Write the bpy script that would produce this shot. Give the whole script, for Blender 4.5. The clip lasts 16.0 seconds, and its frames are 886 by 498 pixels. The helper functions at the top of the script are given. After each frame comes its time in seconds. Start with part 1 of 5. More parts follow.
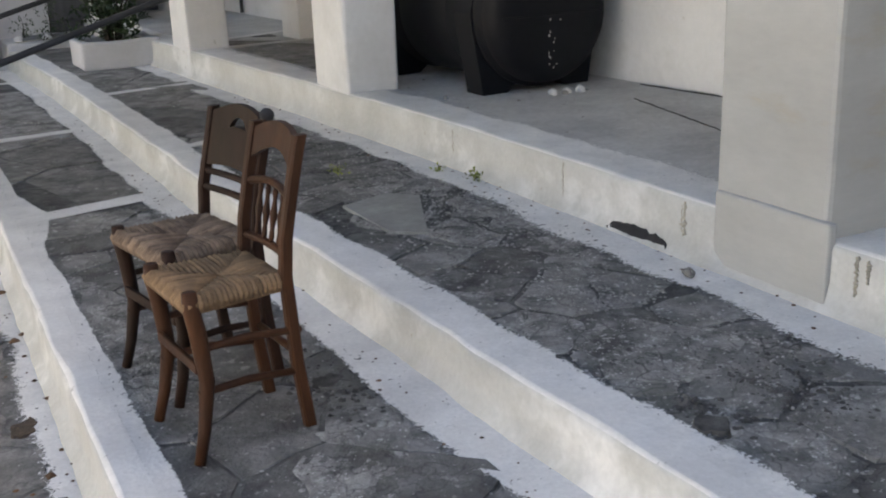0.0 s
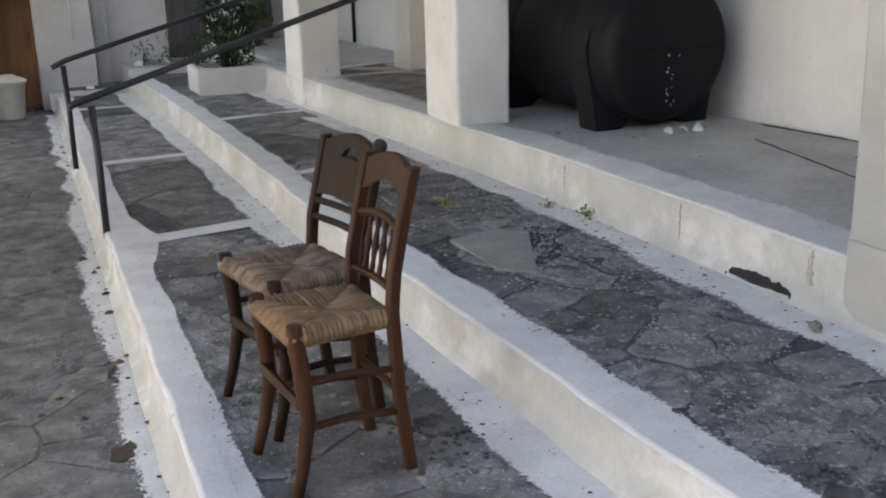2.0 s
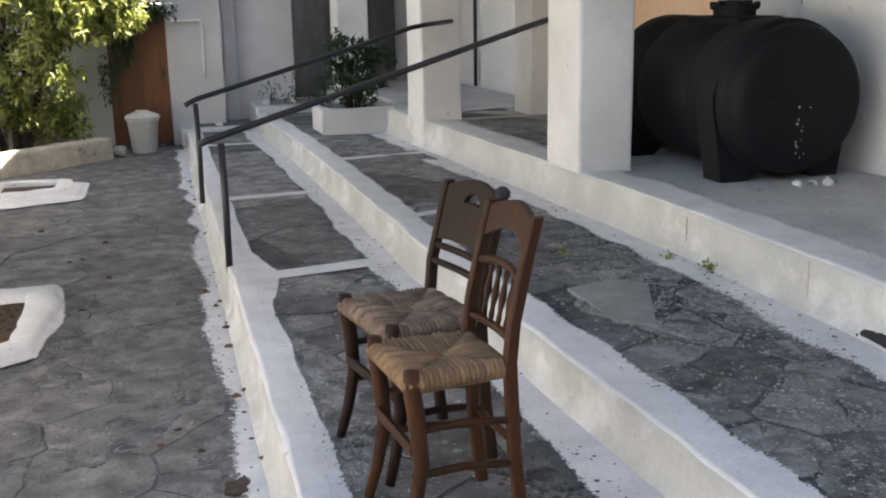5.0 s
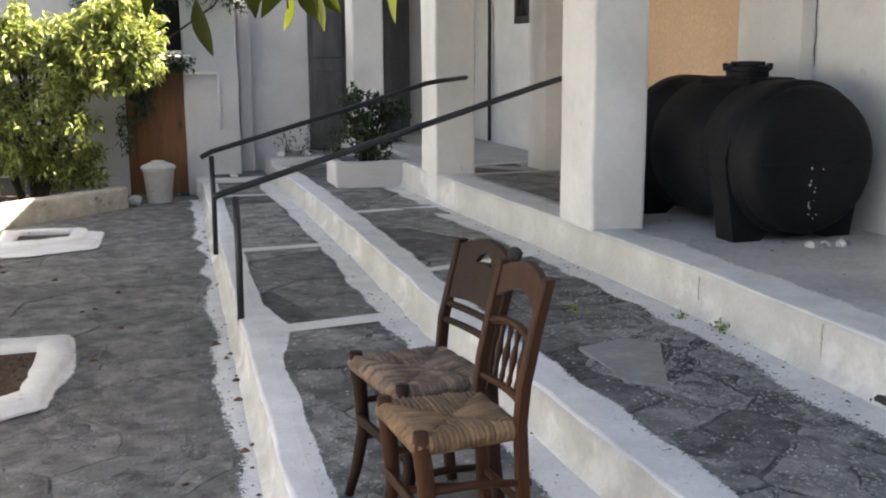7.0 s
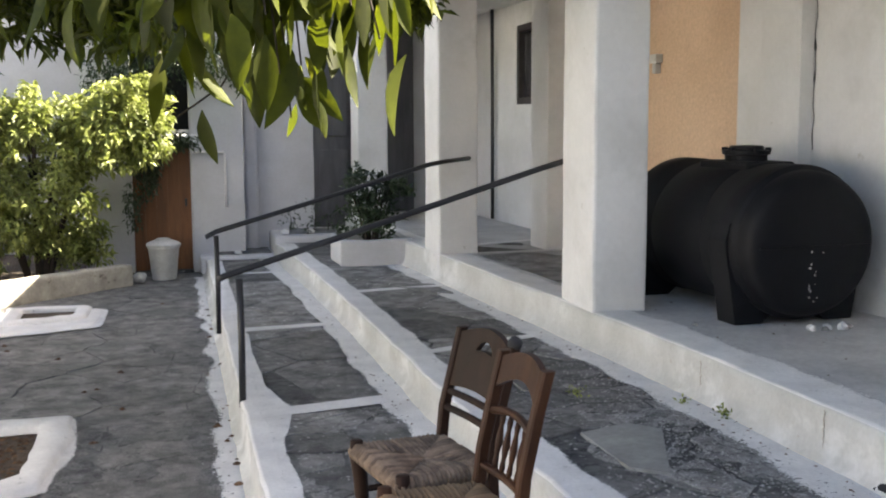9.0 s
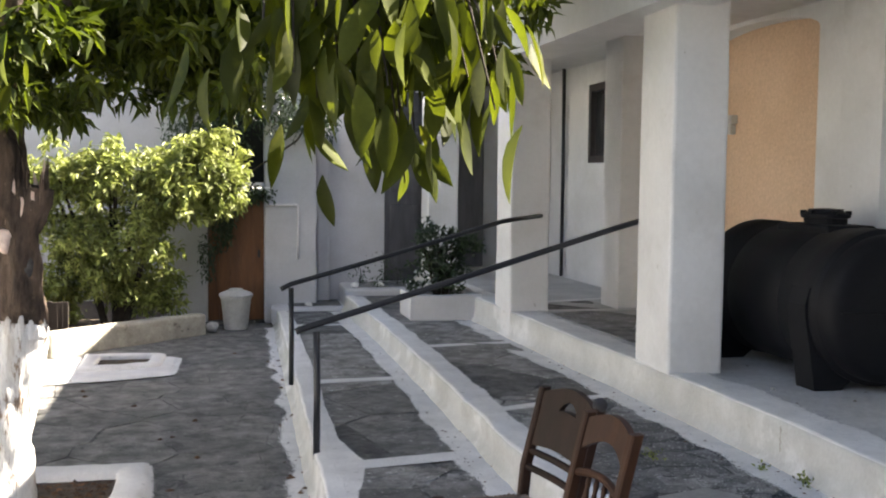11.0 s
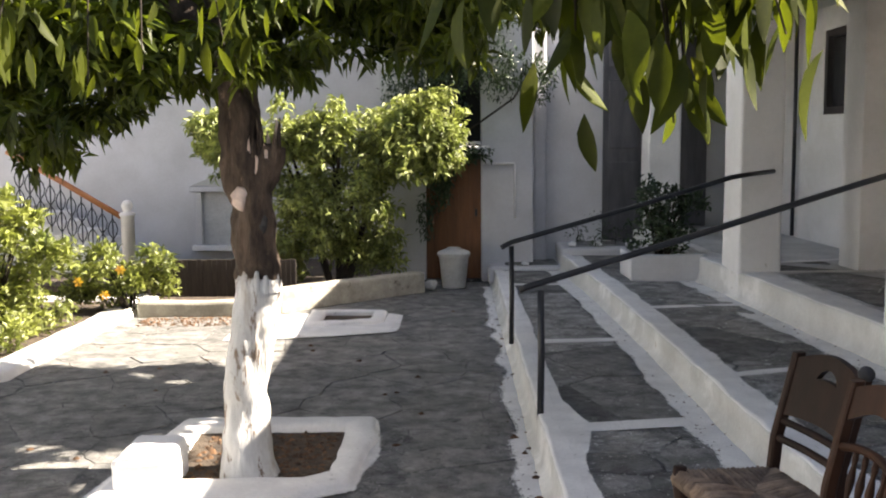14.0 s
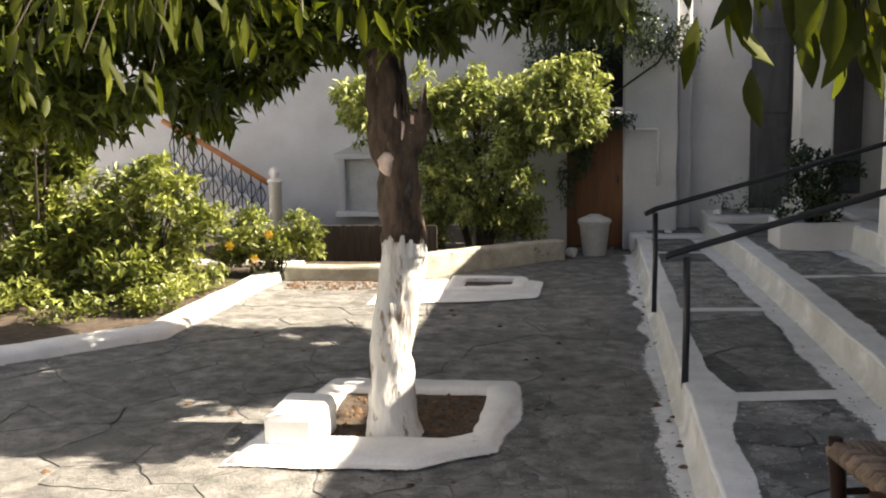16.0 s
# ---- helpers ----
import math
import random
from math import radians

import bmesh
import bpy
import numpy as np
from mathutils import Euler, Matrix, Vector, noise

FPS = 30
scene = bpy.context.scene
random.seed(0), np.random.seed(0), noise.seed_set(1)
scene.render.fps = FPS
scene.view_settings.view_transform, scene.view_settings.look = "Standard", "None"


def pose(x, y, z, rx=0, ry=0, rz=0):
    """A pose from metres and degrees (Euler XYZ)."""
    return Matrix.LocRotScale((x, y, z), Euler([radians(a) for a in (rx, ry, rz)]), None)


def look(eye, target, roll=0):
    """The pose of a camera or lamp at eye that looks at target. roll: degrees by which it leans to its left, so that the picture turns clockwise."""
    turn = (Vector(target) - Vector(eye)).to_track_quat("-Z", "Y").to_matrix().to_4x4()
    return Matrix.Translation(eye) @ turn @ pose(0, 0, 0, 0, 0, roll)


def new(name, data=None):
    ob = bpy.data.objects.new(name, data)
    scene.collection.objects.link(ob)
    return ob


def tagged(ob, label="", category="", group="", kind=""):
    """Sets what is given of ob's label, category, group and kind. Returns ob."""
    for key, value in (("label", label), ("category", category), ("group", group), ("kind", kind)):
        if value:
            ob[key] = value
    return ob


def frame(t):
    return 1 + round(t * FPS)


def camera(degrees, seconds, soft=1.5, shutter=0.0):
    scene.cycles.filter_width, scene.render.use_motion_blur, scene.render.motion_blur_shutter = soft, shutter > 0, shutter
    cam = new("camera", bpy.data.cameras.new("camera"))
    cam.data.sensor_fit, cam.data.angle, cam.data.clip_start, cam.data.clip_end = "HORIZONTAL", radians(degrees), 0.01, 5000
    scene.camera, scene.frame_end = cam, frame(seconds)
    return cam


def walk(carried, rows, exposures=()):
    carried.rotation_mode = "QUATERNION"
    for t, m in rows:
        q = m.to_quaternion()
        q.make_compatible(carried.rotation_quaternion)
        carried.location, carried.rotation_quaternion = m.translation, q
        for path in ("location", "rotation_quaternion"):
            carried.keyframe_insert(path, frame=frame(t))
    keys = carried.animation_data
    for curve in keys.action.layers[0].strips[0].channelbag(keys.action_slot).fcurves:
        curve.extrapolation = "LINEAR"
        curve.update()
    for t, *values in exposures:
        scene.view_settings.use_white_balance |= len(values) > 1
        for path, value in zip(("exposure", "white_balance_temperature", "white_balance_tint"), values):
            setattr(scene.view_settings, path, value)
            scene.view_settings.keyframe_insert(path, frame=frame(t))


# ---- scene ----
cam = camera(46.0, 16.0, soft=2.0)
PATH = [
    (0, (-0.014, -0.048, 1.531), (0.85, 1.645, 0.909), -2.4),
    (0.5, (-0.005, -0.006, 1.526), (0.822, 1.711, 0.92), -2.2),
    (1, (0.003, 0.029, 1.522), (0.79, 1.77, 0.933), -1.9),
    (1.5, (0.002, 0.052, 1.522), (0.748, 1.817, 0.949), -1.8),
    (2, (0.001, 0.068, 1.519), (0.703, 1.856, 0.961), -1.7),
    (2.5, (-0.003, 0.078, 1.516), (0.653, 1.886, 0.968), -1.9),
    (3, (-0.007, 0.081, 1.516), (0.604, 1.906, 0.973), -1.9),
    (3.5, (-0.012, 0.08, 1.517), (0.561, 1.919, 0.98), -2.0),
    (4, (-0.009, 0.105, 1.513), (0.534, 1.957, 0.988), -1.9),
    (4.5, (-0.014, 0.1, 1.521), (0.508, 1.964, 1.017), -1.5),
    (7, (-0.014, 0.099, 1.556), (0.479, 1.999, 1.176), -0.4),
    (7.5, (-0.01, 0.1, 1.557), (0.479, 2.002, 1.181), -0.5),
    (8, (-0.011, 0.101, 1.562), (0.477, 2.007, 1.206), -0.5),
    (8.5, (-0.009, 0.092, 1.58), (0.479, 2.007, 1.274), -0.4),
    (9, (-0.01, 0.075, 1.608), (0.482, 1.999, 1.366), -0.3),
    (9.2, (-0.011, 0.065, 1.614), (0.481, 1.991, 1.399), -0.3),
    (11.3, (-0.105, 0.053, 1.627), (0.24, 2.018, 1.488), 0.5),
    (11.5, (-0.113, 0.075, 1.624), (0.208, 2.044, 1.479), 0.4),
    (12, (-0.134, 0.106, 1.605), (0.123, 2.084, 1.452), 0.2),
    (12.5, (-0.135, 0.139, 1.612), (0.053, 2.123, 1.44), -0.1),
    (13, (-0.149, 0.169, 1.603), (-0.028, 2.157, 1.419), -0.2),
    (13.5, (-0.149, 0.189, 1.605), (-0.1, 2.178, 1.404), -0.4),
    (14, (-0.153, 0.203, 1.598), (-0.174, 2.192, 1.383), -0.4),
    (14.5, (-0.157, 0.202, 1.591), (-0.249, 2.187, 1.362), -0.5),
    (15, (-0.154, 0.202, 1.596), (-0.317, 2.18, 1.349), -0.8),
    (15.5, (-0.163, 0.202, 1.592), (-0.393, 2.171, 1.33), -0.8),
    (16, (-0.184, 0.185, 1.584), (-0.466, 2.146, 1.312), -0.9),
]
walk(cam, [(t, look(eye, target, roll)) for t, eye, target, roll in PATH], ((0, 2.88, 7250, 13), (4.5, 3.01, 7200, 13), (9, 3.02, 7000, 13), (12.5, 2.58, 6850, 14), (14.5, 2.32, 7000, 14), (15.5, 2.18, 7200, 14), (16, 2.02, 7450, 13)))

# ---------------------------------------------------------------- light
world = bpy.data.worlds.new("sky")
scene.world = world
world.use_nodes = True
wn = world.node_tree.nodes
sky = wn.new("ShaderNodeTexSky")
sky.sky_type = "NISHITA"
sky.sun_disc = False
sky.dust_density, sky.ozone_density = 3.0, 0.6
SUN_FROM = Vector((0.97, 0.03, 0.86)).normalized()
sky.sun_elevation = math.asin(SUN_FROM.z)
sky.sun_rotation = math.atan2(SUN_FROM.x, SUN_FROM.y)
world.node_tree.links.new(sky.outputs[0], wn["Background"].inputs[0])
wn["Background"].inputs[1].default_value = 0.050
sun = new("sun", bpy.data.lights.new("sun", "SUN"))
sun.data.energy = 5.0
sun.data.angle = radians(0.5)
sun.data.color = (1.0, 0.94, 0.84)
sun.matrix_world = look((0, 0, 12), Vector((0, 0, 12)) - SUN_FROM)


# ---------------------------------------------------------------- materials
def srgb(r, g, b):
    return tuple(((c / 255) / 12.92 if c / 255 < 0.04045 else ((c / 255 + 0.055) / 1.055) ** 2.4) for c in (r, g, b)) + (1,)


def material(name, base, dark=None, rough=0.8, scale=6.0, grain=60.0, bump=0.3, depth=0.006, grit=0.35, metal=0.0, spot=None, spot_at=0.62, spot_scale=9.0,
             island=0.0, rand=0.0, trans=0.0, coat=0.0, stretch=(1, 1, 1), world_space=True, cracks=0.0, flake=False, gloss=0.5, second=None, second_at=0.6, second_scale=1.6, crack_dark=1.0, glow=(1.4, 1.4, 0.6, 1), fleck=None, fleck_at=0.66, fleck_scale=55.0):
    m = bpy.data.materials.new(name)
    m.use_nodes = True
    n, l = m.node_tree.nodes, m.node_tree.links
    b = n["Principled BSDF"]
    b.inputs["Roughness"].default_value = rough
    b.inputs["Metallic"].default_value = metal
    b.inputs["Specular IOR Level"].default_value = gloss
    if coat:
        b.inputs["Coat Weight"].default_value = coat
    if world_space:
        src = n.new("ShaderNodeNewGeometry").outputs["Position"]
    else:
        src = n.new("ShaderNodeTexCoord").outputs["Object"]
    mp = n.new("ShaderNodeMapping")
    mp.inputs["Scale"].default_value = stretch
    l.new(src, mp.inputs[0])

    def tex(sc, detail=6.0, rgh=0.6):
        t = n.new("ShaderNodeTexNoise")
        t.inputs["Scale"].default_value, t.inputs["Detail"].default_value, t.inputs["Roughness"].default_value = sc, detail, rgh
        l.new(mp.outputs[0], t.inputs["Vector"])
        return t.outputs[0]

    def ramp(fac, a, c):
        r = n.new("ShaderNodeValToRGB")
        r.color_ramp.elements[0].position, r.color_ramp.elements[1].position = a, c
        l.new(fac, r.inputs[0])
        return r.outputs[0]

    def mix(fac, a, c, mode="MIX"):
        x = n.new("ShaderNodeMix")
        x.data_type, x.blend_type = "RGBA", mode
        for value, slot in ((fac, 0), (a, 6), (c, 7)):
            if isinstance(value, (int, float, tuple)):
                x.inputs[slot].default_value = value
            else:
                l.new(value, x.inputs[slot])
        return x.outputs[2]

    dark = dark or tuple(c * 0.6 for c in base[:3]) + (1,)
    col = mix(ramp(tex(scale), 0.36, 0.66), dark, base)
    if second:
        col = mix(ramp(tex(second_scale, 5.0, 0.65), second_at, second_at + 0.12), col, second)
    fine = tex(grain, 4.0, 0.7)
    col = mix(grit, col, mix(ramp(fine, 0.3, 0.7), (0.35, 0.35, 0.35, 1), (1.0, 1.0, 1.0, 1)), "MULTIPLY")
    if spot:
        col = mix(ramp(tex(spot_scale, 9.0, 0.72), spot_at, spot_at + 0.05), col, spot)
    if fleck:
        col = mix(ramp(tex(fleck_scale, 3.0, 0.65), fleck_at, fleck_at + 0.04), col, fleck)
    if cracks:
        wob = n.new("ShaderNodeMix")
        wob.data_type, wob.blend_type = "RGBA", "ADD"
        wob.inputs[0].default_value = 0.22
        nz = n.new("ShaderNodeTexNoise")
        nz.inputs["Scale"].default_value = 9.0
        l.new(mp.outputs[0], nz.inputs["Vector"])
        l.new(mp.outputs[0], wob.inputs[6])
        l.new(nz.outputs[1], wob.inputs[7])
        for sc, wd, amount in ((2.0, 0.017, 0.95 * crack_dark), (5.5, 0.028, 0.7 * crack_dark)):
            vo = n.new("ShaderNodeTexVoronoi")
            vo.feature = "DISTANCE_TO_EDGE"
            vo.inputs["Scale"].default_value = sc * cracks
            l.new(wob.outputs[2], vo.inputs["Vector"])
            line = n.new("ShaderNodeMapRange")
            line.inputs["From Max"].default_value = wd
            line.inputs["To Min"].default_value, line.inputs["To Max"].default_value = amount, 0.0
            l.new(vo.outputs[0], line.inputs[0])
            gate = n.new("ShaderNodeMath")
            gate.operation = "MULTIPLY"
            l.new(line.outputs[0], gate.inputs[0])
            l.new(ramp(tex(1.1 * sc * 0.4, 3.0), 0.42, 0.52), gate.inputs[1])
            col = mix(gate.outputs[0], col, (0.022, 0.022, 0.022, 1))
    vary = rand or island
    if vary:
        src2 = n.new("ShaderNodeObjectInfo").outputs["Random"] if rand else n.new("ShaderNodeNewGeometry").outputs["Random Per Island"]
        mr = n.new("ShaderNodeMapRange")
        mr.inputs["To Min"].default_value, mr.inputs["To Max"].default_value = 1 - vary, 1 + vary
        l.new(src2, mr.inputs[0])
        hs = n.new("ShaderNodeHueSaturation")
        l.new(mr.outputs[0], hs.inputs["Value"])
        l.new(col, hs.inputs["Color"])
        col = hs.outputs[0]
    l.new(col, b.inputs["Base Color"])
    if bump:
        bp = n.new("ShaderNodeBump")
        bp.inputs["Strength"].default_value, bp.inputs["Distance"].default_value = bump, depth
        l.new(mix(0.5, tex(scale * 2.5), fine), bp.inputs["Height"])
        l.new(bp.outputs[0], b.inputs["Normal"])
    if flake:
        at = n.new("ShaderNodeAttribute")
        at.attribute_name = "rim"
        crumb = n.new("ShaderNodeMath")
        crumb.operation = "SUBTRACT"
        l.new(at.outputs["Fac"], crumb.inputs[0])
        l.new(mix(0.5, tex(26, 6.0, 0.75), tex(95, 3.0, 0.7)), crumb.inputs[1])
        mr = n.new("ShaderNodeMapRange")
        mr.inputs["From Min"].default_value, mr.inputs["From Max"].default_value = -0.02, 0.03
        l.new(crumb.outputs[0], mr.inputs[0])
        l.new(mr.outputs[0], b.inputs["Alpha"])
    if trans:
        out = n["Material Output"]
        tr = n.new("ShaderNodeBsdfTranslucent")
        l.new(mix(1.0, col, glow, "MULTIPLY"), tr.inputs[0])
        ms = n.new("ShaderNodeMixShader")
        ms.inputs[0].default_value = trans
        l.new(b.outputs[0], ms.inputs[1])
        l.new(tr.outputs[0], ms.inputs[2])
        l.new(ms.outputs[0], out.inputs[0])
    return m


M = {}
M["wash"] = material("whitewash", (0.82, 0.81, 0.79, 1), (0.69, 0.685, 0.67, 1), 0.9, 2.5, 45, 0.35, grit=0.15, spot=(0.42, 0.40, 0.36, 1), spot_at=0.70)
M["tread_wash"] = material("worn_whitewash", (0.83, 0.82, 0.795, 1), (0.70, 0.69, 0.67, 1), 0.9, 5, 60, 0.5, grit=0.2, spot=(0.36, 0.36, 0.34, 1), spot_at=0.64, spot_scale=13, fleck=(0.30, 0.29, 0.27, 1), fleck_at=0.70, fleck_scale=38)
M["band_wash"] = material("flaking_whitewash", (0.83, 0.82, 0.795, 1), (0.68, 0.67, 0.65, 1), 0.9, 5, 60, 0.5, grit=0.25, spot=(0.30, 0.30, 0.29, 1), spot_at=0.63, spot_scale=17, flake=True, fleck=(0.22, 0.215, 0.20, 1), fleck_at=0.68, fleck_scale=42)
# riser shade is put into this darker cream; the stains are its own
M["cream"] = material("cream_and_riser_shade", (0.60, 0.605, 0.58, 1), (0.47, 0.47, 0.44, 1), 0.9, 3.2, 50, 0.5, grit=0.2, spot=(0.36, 0.31, 0.24, 1), spot_at=0.645, spot_scale=9, second=(0.72, 0.715, 0.69, 1), second_at=0.54)
M["wall"] = material("plaster", (0.74, 0.74, 0.735, 1), (0.64, 0.64, 0.63, 1), 0.92, 1.1, 30, 0.25, grit=0.10, spot=(0.50, 0.485, 0.44, 1), spot_at=0.66, spot_scale=4, second=(0.60, 0.60, 0.585, 1), second_at=0.50, second_scale=0.9, fleck=(0.46, 0.45, 0.42, 1), fleck_at=0.715, fleck_scale=14)
# shade over the near pillar is put into this darker base, besides stains
M["stained"] = material("stained_and_shaded_plaster", (0.47, 0.475, 0.455, 1), (0.38, 0.38, 0.36, 1), 0.92, 1.3, 30, 0.25, grit=0.10, spot=(0.48, 0.44, 0.36, 1), spot_at=0.60, spot_scale=2.0, stretch=(0.6, 0.6, 1.6), second=(0.38, 0.35, 0.285, 1), second_at=0.54, second_scale=2.0)
M["peach"] = material("peach_plaster", (0.72, 0.52, 0.36, 1), (0.64, 0.45, 0.30, 1), 0.9, 1.5, 40, 0.2)
M["court_slab"] = material("courtyard_slab", (0.31, 0.303, 0.28, 1), (0.118, 0.115, 0.108, 1), 0.85, 7.0, 60, 1.0, depth=0.022, grit=0.5, spot=(0.42, 0.42, 0.40, 1), spot_at=0.65, spot_scale=12, rand=0.14, second=(0.17, 0.172, 0.158, 1), second_at=0.54, second_scale=1.7, cracks=1.15, crack_dark=0.5, fleck=(0.40, 0.395, 0.38, 1), fleck_at=0.67, fleck_scale=34)
M["slab"] = material("schist_slab", (0.31, 0.305, 0.29, 1), (0.105, 0.103, 0.098, 1), 0.8, 6.5, 60, 1.0, depth=0.016, grit=0.5, spot=(0.42, 0.42, 0.40, 1), spot_at=0.60, spot_scale=17, rand=0.4, second=(0.155, 0.155, 0.14, 1), second_at=0.53, second_scale=2.6, cracks=1.25, crack_dark=0.7, fleck=(0.46, 0.455, 0.44, 1), fleck_at=0.655, fleck_scale=48)
M["pale_slab"] = material("pale_slab", (0.36, 0.36, 0.335, 1), (0.25, 0.25, 0.23, 1), 0.8, 4, 40, 0.4)
M["rough_cement"] = material("rough_cement", (0.38, 0.375, 0.355, 1), (0.14, 0.138, 0.132, 1), 0.95, 9, 70, 1.0, depth=0.02, spot=(0.40, 0.40, 0.38, 1), spot_at=0.57, spot_scale=22, second=(0.085, 0.084, 0.080, 1), second_at=0.55, second_scale=3.4, cracks=1.6, crack_dark=0.9, fleck=(0.50, 0.495, 0.48, 1), fleck_at=0.62, fleck_scale=60)
M["joint"] = material("cement_joint", (0.17, 0.168, 0.16, 1), (0.06, 0.06, 0.058, 1), 0.95, 6, 60, 1.0, depth=0.02, spot=(0.36, 0.35, 0.33, 1), spot_at=0.61, spot_scale=16, cracks=1.4)
M["porch_floor"] = material("porch_cement", (0.62, 0.62, 0.60, 1), (0.44, 0.44, 0.43, 1), 0.8, 2.2, 35, 0.4, spot=(0.55, 0.55, 0.54, 1), spot_at=0.62, spot_scale=5)
M["earth"] = material("dry_earth", (0.115, 0.085, 0.058, 1), (0.055, 0.04, 0.028, 1), 1.0, 12, 60, 1.0, depth=0.02, spot=(0.20, 0.15, 0.09, 1), spot_at=0.60, spot_scale=25)
M["court_joint"] = material("courtyard_joint", (0.25, 0.246, 0.232, 1), (0.09, 0.09, 0.087, 1), 0.95, 8, 60, 1.0, depth=0.02, cracks=1.3, crack_dark=0.7, fleck=(0.38, 0.375, 0.36, 1), fleck_at=0.66, fleck_scale=45, spot=(0.30, 0.29, 0.27, 1), spot_at=0.62, spot_scale=14)
# aged whitewash, greyed further to hold the far walls' deep shade
M["old_wash"] = material("old_shaded_whitewash", (0.58, 0.58, 0.595, 1), (0.47, 0.47, 0.475, 1), 0.92, 1.2, 30, 0.3, grit=0.12, spot=(0.40, 0.39, 0.36, 1), spot_at=0.68, spot_scale=4)
M["dirty"] = material("dirty_plaster", (0.50, 0.47, 0.39, 1), (0.30, 0.28, 0.23, 1), 0.95, 5, 45, 0.6, spot=(0.15, 0.13, 0.10, 1), spot_at=0.60, spot_scale=8)
M["outer"] = material("outer_ground", (0.20, 0.19, 0.17, 1), (0.12, 0.11, 0.10, 1), 0.95, 1.2, 20, 0.4)
M["iron"] = material("painted_iron", (0.018, 0.020, 0.026, 1), (0.010, 0.011, 0.014, 1), 0.5, 9, 90, 0.2, spot=(0.10, 0.06, 0.04, 1), spot_at=0.70, spot_scale=14)
M["tank"] = material("black_polythene", (0.0085, 0.009, 0.0115, 1), (0.005, 0.0053, 0.007, 1), 0.62, 2.5, 25, 0.12, gloss=0.2, spot=(0.05, 0.05, 0.05, 1), spot_at=0.68, spot_scale=5)
M["chair_wood"] = material("chair_wood", (0.078, 0.031, 0.0135, 1), (0.033, 0.0135, 0.007, 1), 0.55, 7, 70, 0.15, stretch=(1, 1, 0.25), world_space=False, gloss=0.18, spot=(0.13, 0.06, 0.028, 1), spot_at=0.70)
M["dark_wood"] = material("dark_chair_wood", (0.038, 0.016, 0.009, 1), (0.015, 0.008, 0.005, 1), 0.6, 7, 70, 0.15, stretch=(1, 1, 0.25), world_space=False, gloss=0.18)
M["rush"] = material("woven_rush", (0.30, 0.185, 0.095, 1), (0.18, 0.11, 0.056, 1), 0.8, 20, 120, 0.6, island=0.24)
M["old_rush"] = material("grey_rush", (0.29, 0.205, 0.14, 1), (0.15, 0.10, 0.066, 1), 0.85, 20, 120, 0.6, island=0.3)
M["door"] = material("brown_door", (0.22, 0.088, 0.028, 1), (0.12, 0.047, 0.015, 1), 0.6, 4, 60, 0.25, stretch=(3, 3, 0.4))
M["dark_door"] = material("dark_grey_door", (0.105, 0.105, 0.115, 1), (0.06, 0.06, 0.066, 1), 0.6, 3, 40, 0.2, stretch=(3, 3, 0.5))
M["shutter"] = material("dark_shutter", (0.045, 0.038, 0.038, 1), None, 0.6, 5, 50, 0.2)
M["glass"] = material("old_glass", (0.06, 0.065, 0.07, 1), (0.04, 0.04, 0.045, 1), 0.08, 2, 20, 0.0)
M["plastic"] = material("white_plastic", (0.60, 0.60, 0.585, 1), (0.50, 0.50, 0.48, 1), 0.45, 6, 40, 0.05)
M["bark"] = material("bark", (0.170, 0.118, 0.082, 1), (0.030, 0.020, 0.014, 1), 0.95, 11, 60, 1.0, depth=0.035, grit=0.6, stretch=(1, 1, 0.3), spot=(0.24, 0.17, 0.12, 1), spot_at=0.60, spot_scale=9)
M["limed"] = material("limed_bark", (0.72, 0.72, 0.70, 1), (0.54, 0.54, 0.52, 1), 0.9, 6, 40, 0.9, depth=0.02, stretch=(1, 1, 0.22), spot=(0.20, 0.15, 0.11, 1), spot_at=0.55, spot_scale=20, second=(0.42, 0.37, 0.31, 1), second_at=0.53, second_scale=7)
M["cut"] = material("cut_wood", (0.85, 0.70, 0.60, 1), (0.66, 0.50, 0.40, 1), 0.9, 12, 60, 0.3)
M["leaf"] = material("tree_leaf", (0.105, 0.128, 0.013, 1), (0.048, 0.070, 0.009, 1), 0.45, 3, 60, 0.0, gloss=0.35, island=0.5, trans=0.45)
M["near_leaf"] = material("hanging_leaf", (0.082, 0.098, 0.010, 1), (0.038, 0.050, 0.007, 1), 0.55, 5, 60, 0.1, gloss=0.2, island=0.4, trans=0.48, second=(0.14, 0.145, 0.02, 1), second_at=0.58, second_scale=6)
M["vine_leaf"] = material("vine_leaf", (0.41, 0.445, 0.145, 1), (0.16, 0.195, 0.05, 1), 0.5, 3, 60, 0.0, island=0.5, trans=0.38, glow=(1.0, 1.05, 0.8, 1))
M["shrub_leaf"] = material("shrub_leaf", (0.045, 0.075, 0.030, 1), (0.022, 0.042, 0.018, 1), 0.4, 3, 60, 0.0, island=0.4, trans=0.2)
M["bed_leaf"] = material("bed_leaf", (0.31, 0.34, 0.080, 1), (0.12, 0.15, 0.032, 1), 0.45, 3, 60, 0.0, island=0.5, trans=0.3, glow=(1.05, 1.1, 0.8, 1))
M["petal"] = material("orange_petal", (0.75, 0.36, 0.05, 1), (0.7, 0.5, 0.06, 1), 0.6, 9, 60, 0.0, trans=0.3)
M["twig"] = material("twig", (0.045, 0.032, 0.02, 1), (0.022, 0.016, 0.011, 1), 0.9, 12, 60, 0.4)
M["reed"] = material("brown_reed", (0.048, 0.037, 0.028, 1), (0.03, 0.023, 0.018, 1), 0.9, 6, 60, 0.5, island=0.25, stretch=(6, 6, 0.6))
